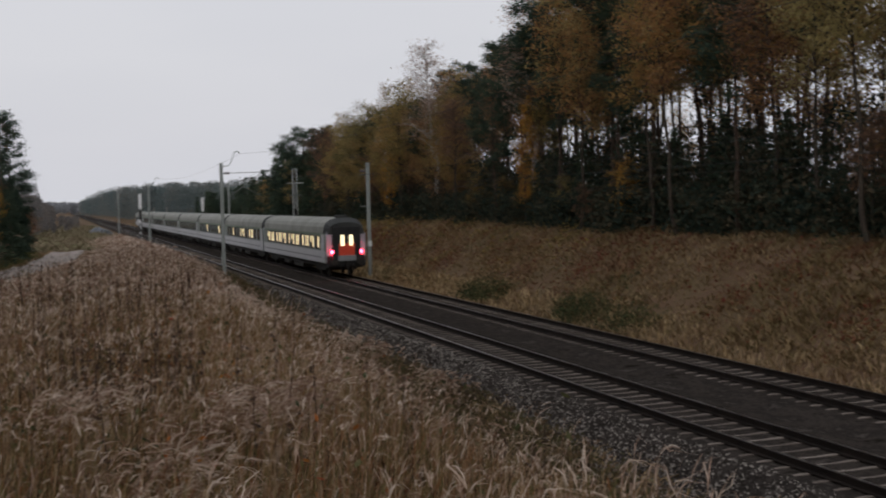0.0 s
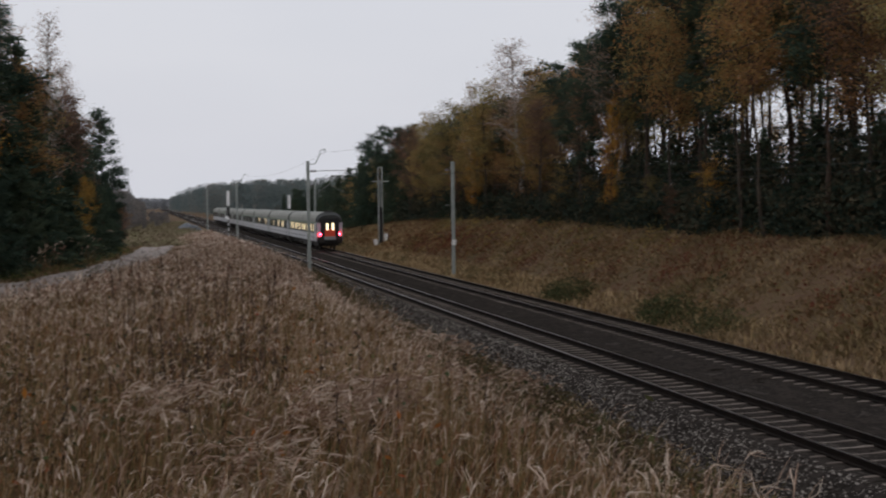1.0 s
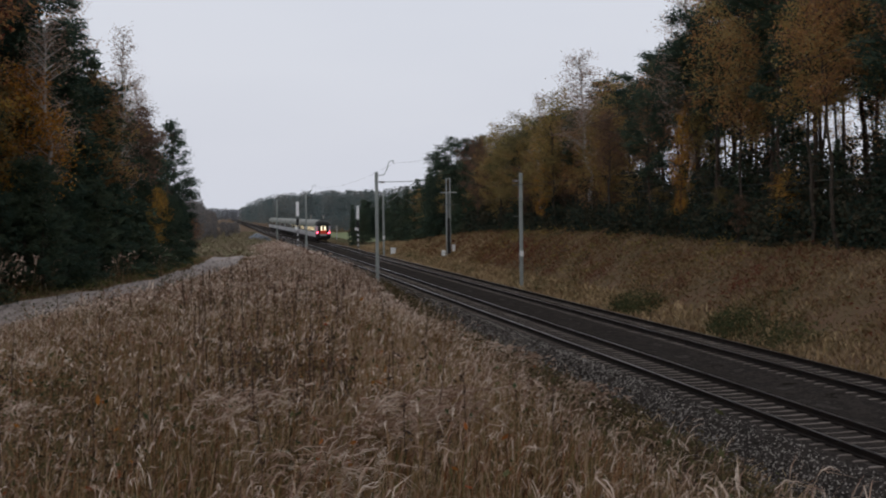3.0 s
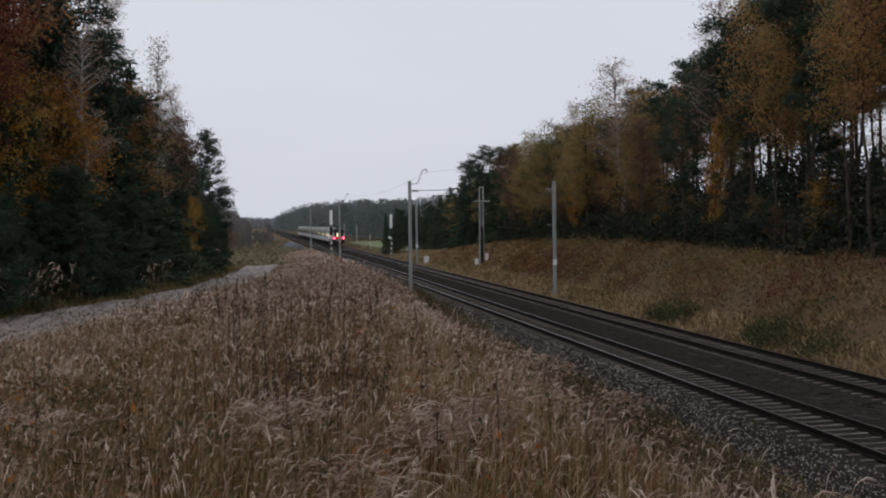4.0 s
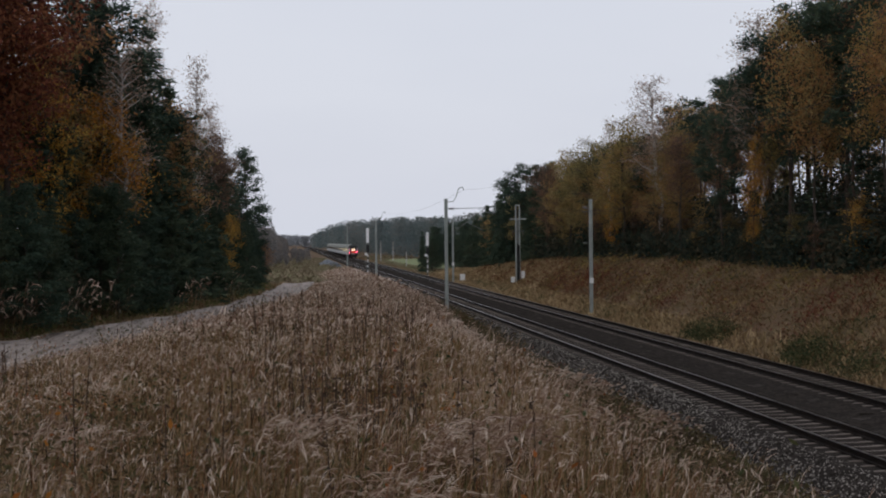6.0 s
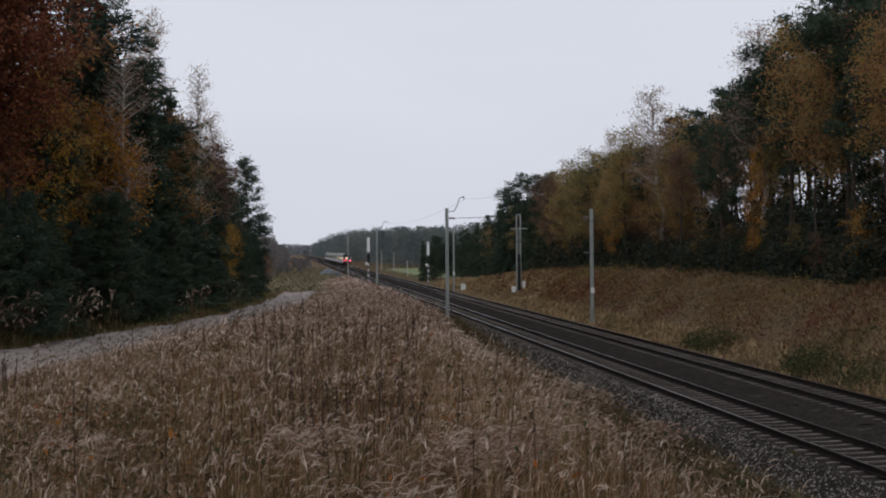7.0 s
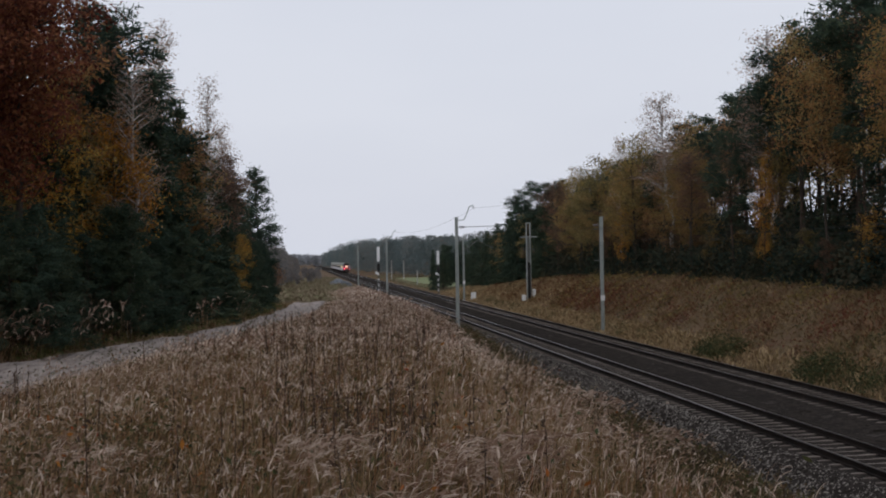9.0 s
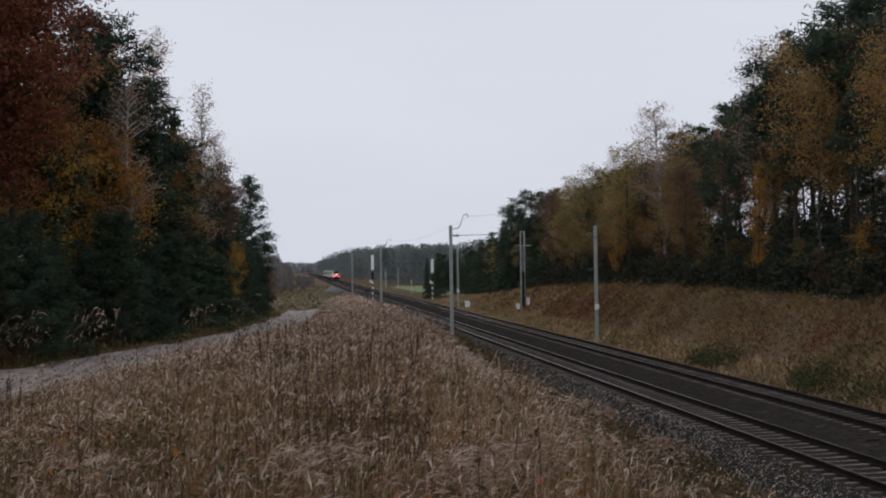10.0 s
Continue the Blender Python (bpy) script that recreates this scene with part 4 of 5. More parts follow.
put_tree("pine", 1, 38.0, 74, top=22.4, spin=100, squeeze=1.1)
put_tree("pine", 2, 37.0, 66, top=22.4, spin=40, squeeze=1.1)
for x, y, h in [(24.4, 211, 6.4), (25.8, 217, 7.6), (27.2, 213, 7.0), (28.8, 219, 8.2), (26.4, 225, 8.0), (30.6, 216, 8.6)]:
    put_tree("layered", int(x), x, y, height=h, spin=40 * x, squeeze=1.35)
put_tree("rust", 0, float(np.interp(119, ROAD_Y, ROAD_X)) - 2.8, 119, height=4.6, spin=30, squeeze=1.2)
put_tree("gold", 1, float(np.interp(92, ROAD_Y, ROAD_X)) - 2.6, 92, height=6.2, spin=30, squeeze=0.7)
put_tree("bushy", 2, 23.0, 214, height=7.6, spin=80, squeeze=0.8)
put_tree("gold", 0, 28.6, 106, top=9.4, spin=120, squeeze=0.9)
for hidden in [t for ts in TREES.values() for t in ts]:
    for o in (*hidden.children_recursive, hidden):
        bpy.data.objects.remove(o)


# undergrowth along the foot of the forest
def shrub_row(name, label, xs, ys, h, material, seed, n):
    rng = np.random.default_rng(seed)
    i = rng.integers(0, len(xs), n)
    C = np.stack([xs[i], ys[i], land(xs[i], ys[i])], 1)
    hh = h * (0.75 + 0.3 * lumps(xs, ys, 0.9, 1.0) + 0.12 * ease(95, 70, ys))[i]
    C += np.stack([rng.normal(size=n) * 0.7, rng.normal(size=n) * 0.8, hh * rng.random(n) ** 1.1], 1)
    ob = new(name, quads_mesh(name, *leaf_tris(rng, C, 0.23, 0.7), material))
    return tagged(ob, label, "undergrowth", kind="stuff")


sy = np.arange(26, 205, 0.7)
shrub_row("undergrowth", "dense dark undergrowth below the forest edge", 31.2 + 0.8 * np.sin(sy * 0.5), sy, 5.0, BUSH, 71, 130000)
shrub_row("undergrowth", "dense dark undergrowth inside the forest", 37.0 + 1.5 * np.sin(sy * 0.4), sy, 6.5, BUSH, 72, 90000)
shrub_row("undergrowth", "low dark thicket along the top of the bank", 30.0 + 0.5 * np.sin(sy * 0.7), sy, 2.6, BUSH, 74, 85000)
sy = np.arange(34, 124, 0.7)
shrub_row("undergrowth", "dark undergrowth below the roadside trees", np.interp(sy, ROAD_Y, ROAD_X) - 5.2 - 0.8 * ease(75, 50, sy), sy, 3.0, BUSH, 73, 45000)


# far woods
def far_woods(name, label, spots, ys, hs, material, seed, per=150, leaf=1.1):
    """Crowns of loose leaves at the spots; ys and hs give the usual height along the line."""
    rng = np.random.default_rng(seed)
    pieces = []
    for x, y in spots:
        h = np.interp(y, ys, hs) * rng.uniform(0.78, 1.12)
        z = float(land(x, y))
        f = rng.random(per) ** 0.7
        r = 0.27 * h * np.sin(np.pi * np.clip(0.12 + 0.8 * f, 0, 1)) ** 0.6 * rng.random(per) ** 0.5
        a = rng.uniform(0, 6.28, per)
        C = np.stack([x + r * np.cos(a), y + r * np.sin(a), z + h * (0.04 + 0.96 * f)], 1)
        pieces.append(leaf_tris(rng, C, leaf, 0.8))
    ob = new(name, quads_mesh(name, *joined(pieces), material))
    return tagged(ob, label, "woodland", kind="stuff")


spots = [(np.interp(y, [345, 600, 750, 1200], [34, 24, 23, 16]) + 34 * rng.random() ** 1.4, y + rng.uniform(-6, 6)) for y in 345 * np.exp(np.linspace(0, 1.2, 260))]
far_woods("distant_forest", "distant mixed forest behind the green field, tinted with haze", spots, [345, 650, 900, 1200], [11.5, 14.5, 13.5, 10.0], LEAF_HAZE_BLUE, 81, 520, 0.55)
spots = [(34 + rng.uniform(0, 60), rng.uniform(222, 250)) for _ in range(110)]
far_woods("distant_forest", "woodland edge beyond the bank, tinted with haze", spots, [222, 250], [9.5, 9.5], LEAF_HAZE_BLUE, 82, 450, 0.45)
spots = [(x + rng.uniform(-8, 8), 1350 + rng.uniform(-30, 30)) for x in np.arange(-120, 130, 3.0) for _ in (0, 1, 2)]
far_woods("distant_forest", "bare woodland on the horizon, greyed with painted haze", spots, [1300, 1400], [11.5, 11.5], LEAF_HAZE_GREY, 83, 150, 1.3)
spots = [(np.interp(y, [215, 300, 560], [-4.6, -3.4, -2.0]) - 35 * rng.random() ** 1.5, y) for y in np.arange(212, 560, 1.7)]
far_woods("distant_forest", "leafless wood beyond the dirt road, greyed with painted haze", spots, [212, 300, 560], [8.6, 7.4, 6.0], LEAF_HAZE_DULL, 84, 620, 0.36)
spots = [(np.interp(y, [275, 330, 560], [2.0, 5.0, 8.5]) - 9 * rng.random(), y) for y in np.arange(268, 560, 4.5)]
far_woods("lineside_bushes", "low leafless bushes along the far embankment, greyed with haze", spots, [268, 560], [1.6, 2.8], LEAF_HAZE_DULL, 85, 160, 0.3)


# heap of grey stone tipped beside the line
def stone_heap(x, y, label):
    rng = np.random.default_rng(9)
    bm = bmesh.new()
    bmesh.ops.create_icosphere(bm, subdivisions=4, radius=1)
    for v in bm.verts:
        k = 1 + 0.16 * math.sin(5 * v.co.x + 2) * math.cos(4 * v.co.y) + 0.07 * rng.normal()
        v.co = (v.co.x * 2.2 * k, v.co.y * 4.5 * k, max(v.co.z, -0.3) * 1.1 * k)
    h = thing("stone_heap", x, y, float(land(x, y)) - 0.05, label, "stone heap")
    part("stones", bm, HEAP, h)


stone_heap(7.2, 236, "rough heap of blue grey crushed stone")


# ---------------------------------------------------------------- grasses
def reed_grass(name, label, X, Y, height, seed, plume_w, stem_w, share=0.8, strands=1, wind=0.0):
    """Dry stems, each with a drooping plume, and loose blades round their feet."""
    rng = np.random.default_rng(seed)
    n = len(X)
    root = np.stack([X, Y, land(X, Y) - 0.05], 1)
    h = height * rng.uniform(0.65, 1.15, n)
    az = rng.normal(0.1, 1.1, n)
    lean = np.stack([np.cos(az), np.sin(az), np.zeros(n)], 1)
    side = np.stack([np.cos(az + 1.57), np.sin(az + 1.57), rng.normal(size=n) * 0.3], 1)
    tilt = rng.uniform(0.03, 0.85, n) ** 1.3
    if wind:
        az = rng.normal(0.0, 0.3, n)
        lean = np.stack([np.cos(az), np.sin(az), np.zeros(n)], 1)
        side = np.stack([0.2 * np.sin(az), -0.3 * np.cos(az), np.ones(n)], 1)
        tilt = wind * rng.uniform(0.6, 1.2, n)
    t = np.array([0, 0.5, 0.82])
    P = root[:, None] + lean[:, None] * (tilt * h)[:, None, None] * (t ** 1.6)[None, :, None] + np.array([0, 0, 1.0]) * h[:, None, None] * t[None, :, None]
    stems = ribbons(P, np.full((n, 3), 1.0) * stem_w[:, None], side)
    tip = P[:, -1]
    pl = h * rng.uniform(0.12, 0.26, n)
    d = rng.uniform(0.1, 1.5, n)
    u = np.array([0, 0.35, 0.7, 1.0])
    along = lean[:, None] * (pl * (0.35 + d * 0.5))[:, None, None] * (u ** 1.3)[None, :, None] + np.array([0, 0, 1.0]) * (pl[:, None] * (u[None] * 1.0 - d[:, None] * u[None] ** 2 * 0.85))[:, :, None]
    PP = tip[:, None] + along
    W = plume_w[:, None] * np.array([0.45, 1.0, 0.8, 0.12])[None]
    some = rng.random(n) < share
    plumes = []
    for k in range(strands):
        wisp = PP[some] + rng.normal(size=(some.sum(), 4, 3)) * 0.03 * k * u[None, :, None]
        plumes.append(ribbons(wisp, W[some] * rng.uniform(0.6, 1.2, (some.sum(), 1)), side[some]))
    ob = new(name, quads_mesh(name, *joined(plumes), PLUME))
    tagged(ob, label, "grass", kind="stuff")
    pieces = [stems]
    for k in range(3):
        az2 = rng.uniform(0, 6.28, n)
        out = np.stack([np.cos(az2), np.sin(az2), np.zeros(n)], 1)
        hb = h * rng.uniform(0.35, 0.8, n)
        v = np.array([0, 0.55, 1.0])
        B = root[:, None] + rng.normal(size=(n, 1, 3)) * np.array([0.08, 0.08, 0.0]) + out[:, None] * (hb * rng.uniform(0.2, 1.2, n))[:, None, None] * (v ** 1.7)[None, :, None] \
            + np.array([0, 0, 1.0]) * (hb[:, None] * (v - 0.4 * v ** 3)[None])[:, :, None]
        s2 = np.stack([-np.sin(az2), np.cos(az2), rng.normal(size=n) * 0.2], 1)
        pieces.append(ribbons(B, stem_w[:, None] * 2.2 * np.array([1.0, 0.9, 0.15])[None], s2))
    ob2 = new(name, quads_mesh(name, *joined(pieces), BLADE))
    tagged(ob2, "tangled brown stems and blades of dry grass", "grass", kind="stuff")


def meadow_points(seed, n, y0, y1):
    """Even cover between the dirt road and the ballast."""
    rng = np.random.default_rng(seed)
    y = rng.uniform(y0, y1, n)
    a, b = np.interp(y, ROAD_Y, ROAD_X) + 1.9, np.full(n, 11.3)
    a = np.maximum(a, -0.32 * y - 2.5)
    x = a + (b - a) * rng.random(n)
    keep = (0.6 * lumps(x, y, 0.7, 3.0) + 0.7 * lumps(x, y, 2.1, 1.0) + rng.normal(size=n) * 0.4 > -0.5) & ~((x > 8.2 - 1.0 * ease(36, 14, y) + 2.0 * ease(45, 78, y) + 0.6 * lumps(x, y, 0.9, 4.0)) & (rng.random(n) < 0.88))
    return x[keep], y[keep], rng


for seed, n, y0, y1, hgt, pw, sw, share, strands in ((91, 26000, 5.0, 18, 1.0, 0.008, 0.0055, 0.34, 2), (92, 28000, 18, 42, 1.0, 0.012, 0.008, 0.6, 2), (93, 25000, 42, 90, 1.0, 0.046, 0.009, 1.0, 2), (94, 15000, 90, 190, 1.0, 0.15, 0.012, 1.0, 1)):
    X, Y, rr = meadow_points(seed, n, y0, y1)
    road_edge = np.interp(Y, ROAD_Y, ROAD_X) + 1.8
    edge = 9.8 - 1.5 * ease(36, 14, Y) + 1.3 * ease(45, 80, Y)
    fade = (0.30 + 0.70 * ease(edge, edge - 3.3 + 1.5 * ease(50, 90, Y), X)) * (0.3 + 0.7 * ease(road_edge, road_edge + 5, X))
    reed_grass("reed_grass", "tall dry reed grass with drooping pale plumes", X, Y, hgt * fade * (1 + 0.2 * lumps(X, Y, 0.35, 5.0) + 0.3 * lumps(X, Y, 1.5, 2.0)), seed + 1, pw * rr.uniform(0.5, 1.4, len(X)), sw * rr.uniform(0.7, 1.3, len(X)), share, strands)

# feathery bunches that stand above the rest
for cx, cy, k, wide, tall in ((1.4, 13.2, 260, 0.36, 1.0), (2.1, 14.0, 160, 0.3, 1.0), (-0.2, 15.2, 150, 0.35, 0.95), (9.2, 40.0, 150, 0.6, 1.0), (0.4, 10.6, 120, 0.3, 0.9), (9.6, 33.0, 120, 0.4, 0.9), (4.6, 21.0, 140, 0.5, 0.95), (-3.2, 16.0, 120, 0.4, 0.95)):
    rr = np.random.default_rng(int(cy * 10))
    reed_grass("reed_grass", "pale feathery clump of reed grass leaning over", cx + rr.normal(size=k) * wide, cy + rr.normal(size=k) * wide, np.full(k, tall), 140 + k, np.full(k, 0.0007 * cy + 0.003), np.full(k, 0.005), 1.0, 3, wind=0.75)
rr = np.random.default_rng(77)
reed_grass("reed_grass", "single tall feathery reeds above the ballast edge", 6.0 + rr.normal(size=16) * 0.10, 14.0 + rr.normal(size=16) * 0.12, rr.uniform(1.3, 1.75, 16), 178, np.full(16, 0.013), np.full(16, 0.006), 1.0, 4)
X, Y, rr = meadow_points(121, 120, 8, 60)
ok = X < 8.5 - 2.0 * ease(36, 14, Y)
X, Y = np.repeat(X[ok], 26), np.repeat(Y[ok], 26)
X, Y = X + rr.normal(size=len(X)) * 0.22, Y + rr.normal(size=len(X)) * 0.22
reed_grass("reed_grass", "pale feathery bunches of taller reed grass", X, Y, np.full(len(X), 1.15), 122, 0.0006 * np.maximum(Y, 10) + 0.003, np.full(len(X), 0.008), 1.0, 2)

rng = np.random.default_rng(33)
Y = 16 + 75 * rng.random(36) ** 1.2
X = rng.uniform(8.8, 11.2, 36) - 1.2 * ease(36, 14, Y)
X, Y = np.repeat(X, 14), np.repeat(Y, 14)
X, Y = X + rng.normal(size=len(X)) * 0.2, Y + rng.normal(size=len(X)) * 0.25
reed_grass("reed_grass", "scattered pale plumes beside the ballast", X, Y, np.full(len(X), 0.6), 124, 0.0006 * np.maximum(Y, 10) + 0.003, np.full(len(X), 0.008), 1.0, 2)

# pale reeds on the forest side of the dirt road
rng = np.random.default_rng(31)
Y = np.concatenate([rng.normal(c, w, k) for c, w, k in ((47, 1.8, 50), (57, 3.0, 120), (64, 2.5, 70), (78, 2.0, 34), (88, 1.5, 22))])
X = np.interp(Y, ROAD_Y, ROAD_X) - 1.9 - 2.1 * ease(78, 54, Y) - rng.uniform(0, 0.7, len(Y))
reed_grass("reed_grass", "pale reed plumes in front of dark roadside trees", X, Y, rng.uniform(1.2, 2.7, len(X)), 131, np.full(len(X), 0.075), np.full(len(X), 0.012), 1.0, 3)


def tufts(name, label, X, Y, h, w, material, seed, spread=0.5):
    rng = np.random.default_rng(seed)
    n = len(X)
    root = np.stack([X, Y, land(X, Y) - 0.04], 1)
    az = rng.uniform(0, 6.28, n)
    out = np.stack([np.cos(az), np.sin(az), np.zeros(n)], 1)
    hh = h * rng.uniform(0.5, 1.3, n)
    v = np.array([0, 0.55, 1.0])
    P = root[:, None] + out[:, None] * (hh * spread)[:, None, None] * (v ** 1.6)[None, :, None] + np.array([0, 0, 1.0]) * (hh[:, None] * (v - 0.3 * v ** 3)[None])[:, :, None]
    side = np.stack([-np.sin(az), np.cos(az), rng.normal(size=n) * 0.3], 1)
    ob = new(name, quads_mesh(name, *ribbons(P, w * rng.uniform(0.6, 1.4, n)[:, None] * np.array([1.0, 0.8, 0.15])[None], side), material))
    return tagged(ob, label, "grass", kind="stuff")


rng = np.random.default_rng(7)
n = 80000
Y = 24 + 190 * rng.random(n) ** 1.6
X = 22.6 + 8.5 * rng.random(n)
tufts("bank_grass", "rusty brown matted grass covering the bank", X, Y, 0.30 + 0.16 * lumps(X, Y, 0.5, 2), 0.055, BANK_GRASS, 101, 1.0)
n = 22000
Y = 24 + 400 * rng.random(n) ** 1.2
X = 20.9 + 2.4 * rng.random(n) ** 1.3
tufts("verge_grass", "pale bleached grass along the foot of the bank", X, Y, 0.5, 0.06, PALE_GRASS, 102, 0.5)
n = 7000
Y = rng.normal(100, 28, n)
X = 21.2 + 2.4 * rng.random(n)
tufts("verge_grass", "straw yellow grass along the far rail", X, Y, 0.55, 0.07, STRAW, 105, 0.5)
n = 9000
Y = 30 + 110 * rng.random(n)
X = np.interp(Y, ROAD_Y, ROAD_X) - 1.7 - 2.1 * ease(78, 54, Y) - 2.0 * rng.random(n) ** 1.5
tufts("verge_grass", "short faded grass along the dirt road edge", X, Y, 0.28, 0.04, PALE_GRASS, 103, 0.6)
n = 3500
Y = 30 + 108 * rng.random(n)
X = np.interp(Y, ROAD_Y, ROAD_X) - 0.9 * ease(78, 54, Y) + 0.22 * rng.normal(size=n) + 0.3 * np.sin(Y * 0.4)
keep = lumps(X, Y, 0.35, 1.0) + 0.5 * rng.normal(size=n) > 0.0
tufts("verge_grass", "short worn grass between the wheel ruts", X[keep], Y[keep], 0.13, 0.04, PALE_GRASS, 110, 0.9)
n = 9000
Y = 13 + 80 * rng.random(n) ** 1.4
X = 10.9 - 2.0 * ease(36, 14, Y) + 0.75 * rng.normal(size=n)
keep = (X < 11.9) & (lumps(X, Y, 0.8, 6.0) + 0.5 * rng.normal(size=n) > -0.2)
X, Y = X[keep], Y[keep]
tufts("verge_grass", "matted dark brown grass creeping over the ballast shoulder", X, Y, 0.26, 0.03, BANK_GRASS, 106, 0.9)
n = 5000
Y = 22 + 75 * rng.random(n) ** 1.3
X = rng.uniform(10.2, 12.3, n)
keep = lumps(X, Y, 1.4, 2.0) + 0.4 * rng.normal(size=n) > 0.1
tufts("verge_grass", "thin bleached wisps of grass over the ballast stones", X[keep], Y[keep], 0.34, 0.022, STRAW, 107, 1.3)
n = 9000
Y = rng.uniform(118, 205, n)
X = 22.0 + 6.0 * rng.random(n) ** 1.3
tufts("bank_grass", "pale straw grass on the low end of the bank", X, Y, 0.45, 0.09, STRAW, 108, 0.7)
n = 9000
Y = rng.uniform(200, 430, n)
X = 21.0 + 5.0 * rng.random(n) + 14 * rng.random(n) * (Y > 345)
tufts("verge_grass", "rough haze-greyed grass between the line and the field", X, Y, 0.5, 0.14, FAR_GRASS, 109, 0.6)
n = 26000
Y = 128 + 260 * rng.random(n) ** 1.3
X = -14 + 25 * rng.random(n)
off_road = np.abs(X - np.interp(Y, ROAD_Y, ROAD_X)) > 1.9
off_road |= Y > 139
X, Y = X[off_road], Y[off_road]
tufts("verge_grass", "rough brown grass along the embankment", X, Y, 0.5, 0.12, FAR_GRASS, 104, 0.6)

# low herbs between the meadow and the ballast, and green clumps at the foot of the bank
def herb_clumps(name, label, X, Y, material, seed, per, wide, high, leaf):
    rng = np.random.default_rng(seed)
    X, Y = np.repeat(X, per), np.repeat(Y, per)
    n = len(X)
    X, Y = X + rng.normal(size=n) * wide, Y + rng.normal(size=n) * wide
    C = np.stack([X, Y, land(X, Y) + np.abs(rng.normal(size=n)) * high], 1)
    return tagged(new(name, quads_mesh(name, *leaf_quads(rng, C, leaf, 0.45), material)), label, "herbs", kind="stuff")


rng = np.random.default_rng(41)
Y = 14 + 110 * rng.random(2300) ** 1.4
X = rng.uniform(8.3, 11.4, 2300) - 1.6 * ease(36, 14, Y) * rng.random(2300)
herb_clumps("verge_herbs", "low dark brown and green herbs beside the ballast", X, Y, HERB, 42, 30, 0.26, 0.24, 0.12)
Y = rng.uniform(19, 50, 520)
X = rng.uniform(7.4, 9.9, 520) - 0.8 * ease(36, 14, Y)
herb_clumps("verge_herbs", "dark red brown and olive herbs at the meadow edge", X, Y, HERB, 58, 34, 0.28, 0.22, 0.10)
Y = rng.uniform(10.5, 21, 110)
X = Y * rng.uniform(-0.30, -0.10, 110)
herb_clumps("meadow_herbs", "dark withered herbs low in the meadow", X, Y, HERB, 60, 44, 0.24, 0.5, 0.07)
Y = rng.uniform(24, 75, 45)
X = np.interp(Y, ROAD_Y, ROAD_X) + rng.uniform(2.2, 3.4, 45)
herb_clumps("verge_herbs", "dark dead weeds standing beside the dirt road", X, Y, HERB, 59, 40, 0.22, 0.45, 0.11)
Y = rng.uniform(62, 175, 420)
X = rng.uniform(9.9, 11.9, 420)
herb_clumps("verge_herbs", "dark green and brown weeds round the mast feet", X, Y, HERB, 55, 40, 0.3, 0.32, 0.14)
herb_clumps("verge_herbs", "green weeds scattered along the ballast edge", X[::4] - 0.3, Y[::4], HERB_GREEN, 56, 36, 0.3, 0.3, 0.12)
Y = 240 + rng.normal(size=160) * 18
X = 5.5 + rng.normal(size=160) * 2.0
herb_clumps("bank_herbs", "brown dead weeds over the heap beside the line", X, Y, FAR_GRASS, 57, 34, 0.5, 0.3, 0.3)
X, Y, rr = meadow_points(45, 420, 8, 80)
herb_clumps("meadow_herbs", "green and yellowing herbs among the dry grass", X, Y, HERB_GREEN, 46, 40, 0.25, 0.5, 0.09)
X, Y, rr = meadow_points(47, 120, 8, 80)
X, Y = np.concatenate([X, rr.normal(8.7, 0.4, 12)]), np.concatenate([Y, rr.normal(44, 1.2, 12)])
herb_clumps("meadow_herbs", "orange red leaves of herbs among the dry grass", X, Y, HERB_ORANGE, 48, 30, 0.22, 0.5, 0.08)
Y = np.concatenate([rng.choice([47, 51, 53, 64, 66], 110) + rng.normal(size=110) * 1.0, rng.uniform(75, 175, 50)])
X = rng.uniform(21.7, 23.2, 160)
herb_clumps("bank_herbs", "green broom clumps at the foot of the bank", X, Y, HERB_GREEN, 43, 75, 0.30, 0.42, 0.13)
Y = 34 + 120 * rng.random(75) ** 1.1
X = rng.uniform(24.0, 29.5, 75)
herb_clumps("bank_herbs", "yellow green bramble leaves on the upper bank", X, Y, HERB_GREEN, 49, 40, 0.38, 0.2, 0.15)
Y = np.concatenate([32 + 140 * rng.random(170), rng.normal(108, 9, 50)])
X = np.concatenate([rng.uniform(23.5, 28.0, 170), rng.normal(25.3, 1.0, 50)])
herb_clumps("bank_bramble", "red brown bramble patches on the bank", X, Y, HERB_RED, 44, 75, 0.65, 0.25, 0.16)

rng = np.random.default_rng(52)
Y = rng.uniform(46, 118, 150)
X = np.interp(Y, ROAD_Y, ROAD_X) - 1.9 - 2.0 * ease(78, 54, Y) - 0.9 * rng.random(150)
herb_clumps("verge_herbs", "green weeds along the edge of the dirt road", X, Y, ROAD_HERB, 53, 34, 0.3, 0.3, 0.12)
Y = np.concatenate([rng.uniform(60, 125, 60), rng.normal(112, 6, 40)])
X = rng.uniform(24.5, 29.8, 100)
herb_clumps("bank_bramble", "olive yellow bramble leaves spread over the bank", X, Y, LEAF_OLIVE, 54, 24, 0.5, 0.3, 0.22)

# dead weed stalks standing in the meadow
rng = np.random.default_rng(12)
X, Y, rr = meadow_points(111, 400, 7, 70)
inside = (X > np.interp(Y, ROAD_Y, ROAD_X) + 5.5) & (lumps(X, Y, 0.5, 7.0) > -0.25)
X, Y = X[inside], Y[inside]
stand = 15 + 32 * rng.random(130)
X, Y = np.concatenate([X, stand * rng.uniform(-0.03, 0.10, 130)]), np.concatenate([Y, stand])
n = len(X)
hh = rng.uniform(0.9, 1.55, n)
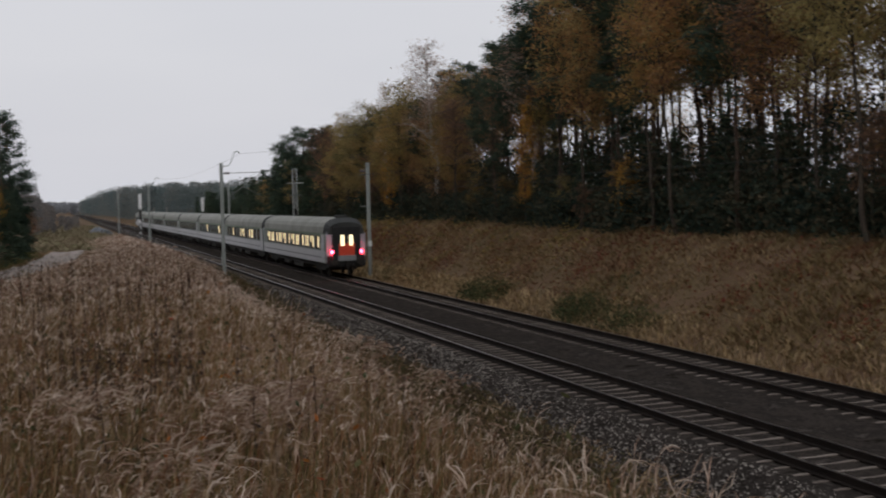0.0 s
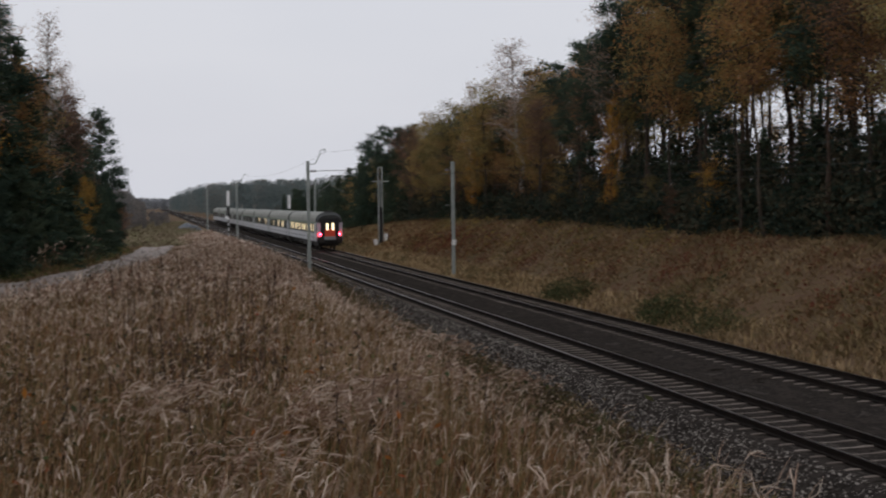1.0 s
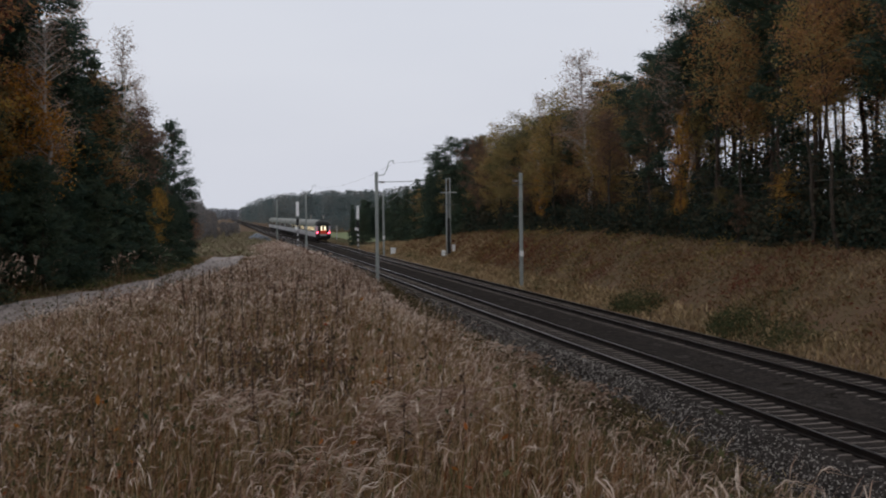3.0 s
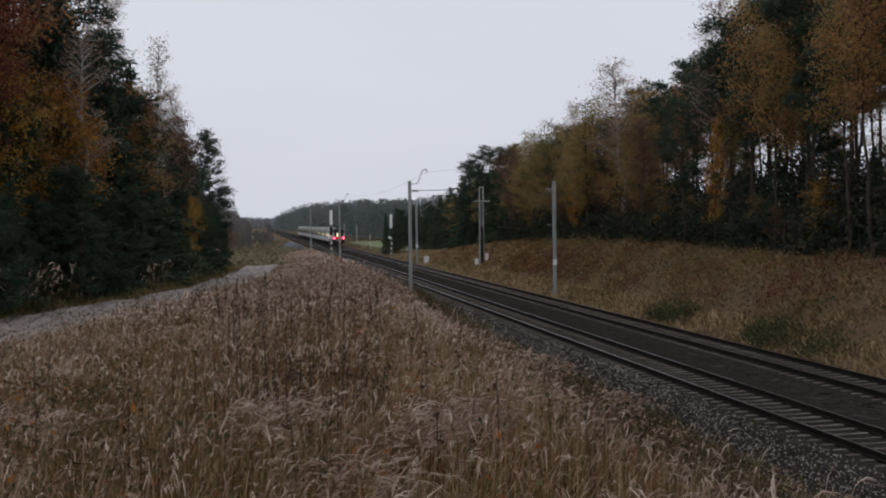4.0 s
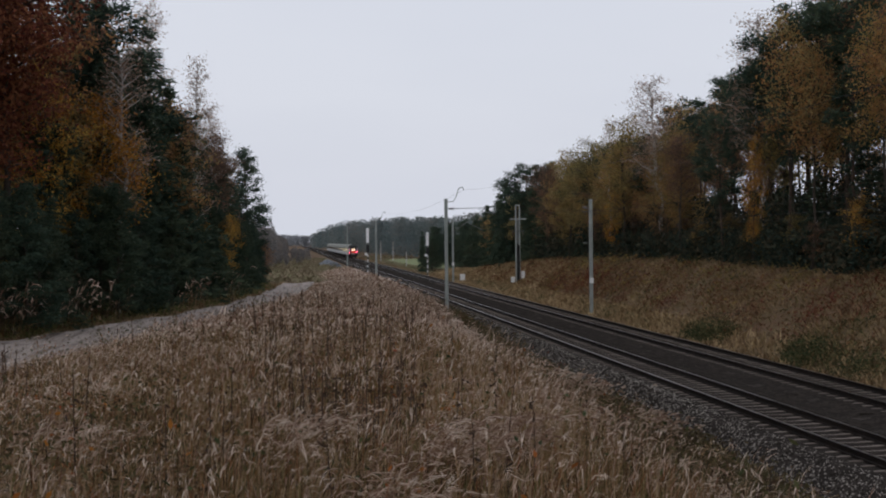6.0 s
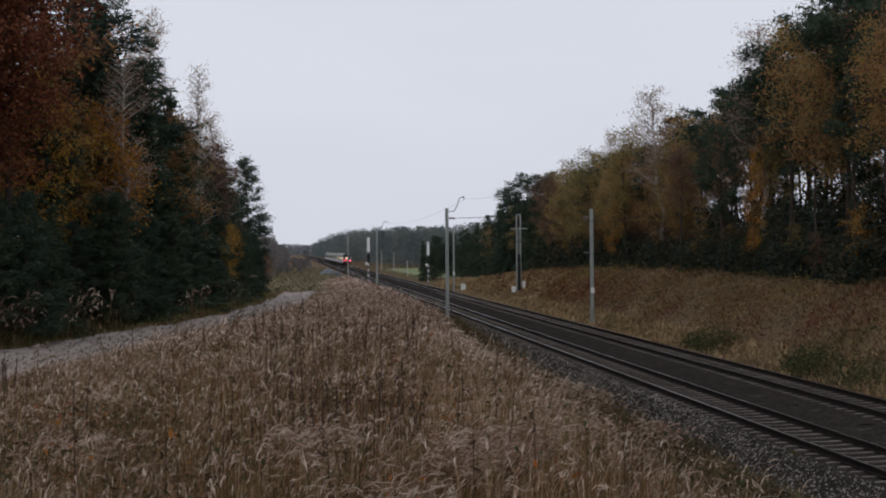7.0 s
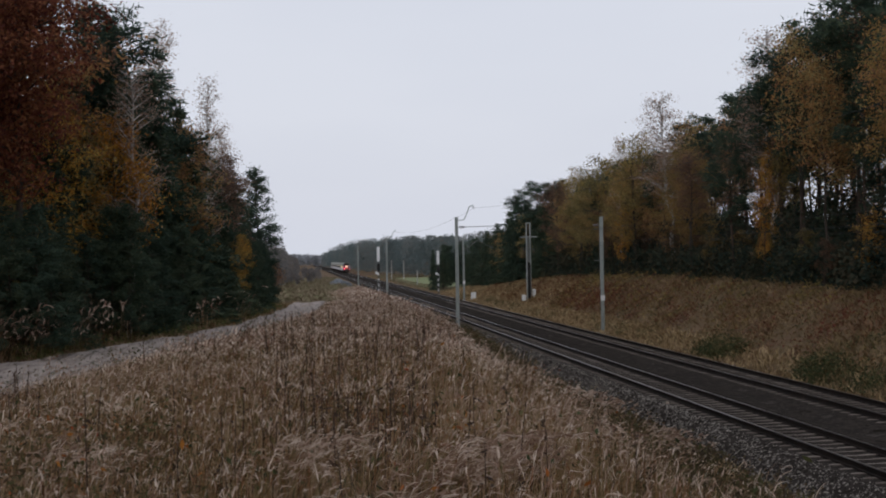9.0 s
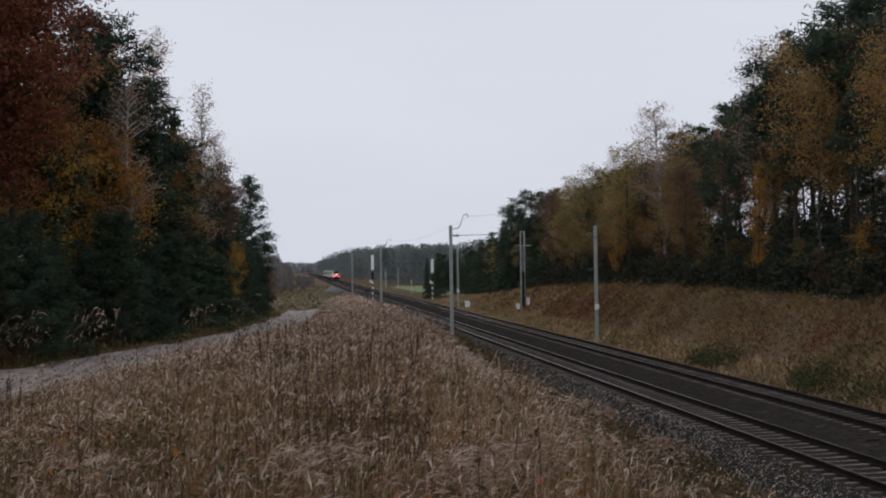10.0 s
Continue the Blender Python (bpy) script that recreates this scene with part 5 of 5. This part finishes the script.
P = np.stack([X, Y, land(X, Y) - 0.05], 1)[:, None] + np.array([0, 0, 1.0]) * (hh[:, None] * np.array([0, 0.5, 1.0])[None])[:, :, None] + np.cumsum(rng.normal(size=(n, 3, 3)) * 0.04, 1)
weeds = [ribbons(P, (0.010 + 0.0006 * Y)[:, None] * np.array([1.0, 0.8, 0.5])[None], np.tile([1.0, 0.2, 0], (n, 1)))]
for k in range(16):
    f = rng.uniform(0.3, 1.0, n)
    s = P[:, 0] + (P[:, 2] - P[:, 0]) * f[:, None]
    C = s + rng.normal(size=(n, 3)) * np.array([0.04, 0.04, 0.04])
    weeds.append(leaf_quads(rng, C, 0.08, 0.4))
tagged(new("weed_stalks", quads_mesh("weed_stalks", *joined(weeds), WEED)), "dark dead weed stalks standing in the meadow", "weeds", kind="stuff")

# loose ballast stones on the shoulder and between the tracks
rng = np.random.default_rng(21)
n = 62000
Y = 16 + 90 * rng.random(n) ** 1.4
X = 10.7 + 2.1 * rng.random(n)
X = X - 2.2 * ease(40, 16, Y) * rng.random(n) ** 2
Z = np.interp(X, [10.8, 11.5, 12.45, 15.6, 16.3, 17.0], [-0.78, -0.80, -0.20, -0.19, -0.27, -0.19])
Z = np.where(X < 11.6, np.maximum(Z, land(X, Y)), Z)
s = 0.010 + 0.020 * rng.random(n) ** 1.7
corners = np.array([[-1, -1, -0.5], [1, -0.8, -0.5], [0.9, 1, -0.5], [-0.8, 0.9, -0.5], [0.1, -0.1, 0.9]])
ang = rng.uniform(0, 6.28, n)
V = corners[None] * s[:, None, None] * rng.uniform(0.6, 1.3, (n, 5, 3))
V = np.stack([V[:, :, 0] * np.cos(ang)[:, None] - V[:, :, 1] * np.sin(ang)[:, None], V[:, :, 0] * np.sin(ang)[:, None] + V[:, :, 1] * np.cos(ang)[:, None], V[:, :, 2]], 2) + np.stack([X, Y, Z + s * 0.3], 1)[:, None]
faces = np.array([[0, 1, 4], [1, 2, 4], [2, 3, 4], [3, 0, 4]])
tagged(new("ballast_stones", quads_mesh("ballast_stones", V.reshape(-1, 3), (faces[None] + (np.arange(n) * 5)[:, None, None]).reshape(-1, 3), STONE)), "loose grey crushed stones of the track ballast", "stones", kind="stuff")


# ---------------------------------------------------------------- what moves
def motions():
    for k, c in enumerate(coaches):
        walk(c, [(t, pose(TRACK_X[1], TAIL_Y0 + SPEED * t + COACH_PITCH * k, 0.003)) for t in (0.0, 2.5, 5.0, 7.5, 10.0)])


motions()
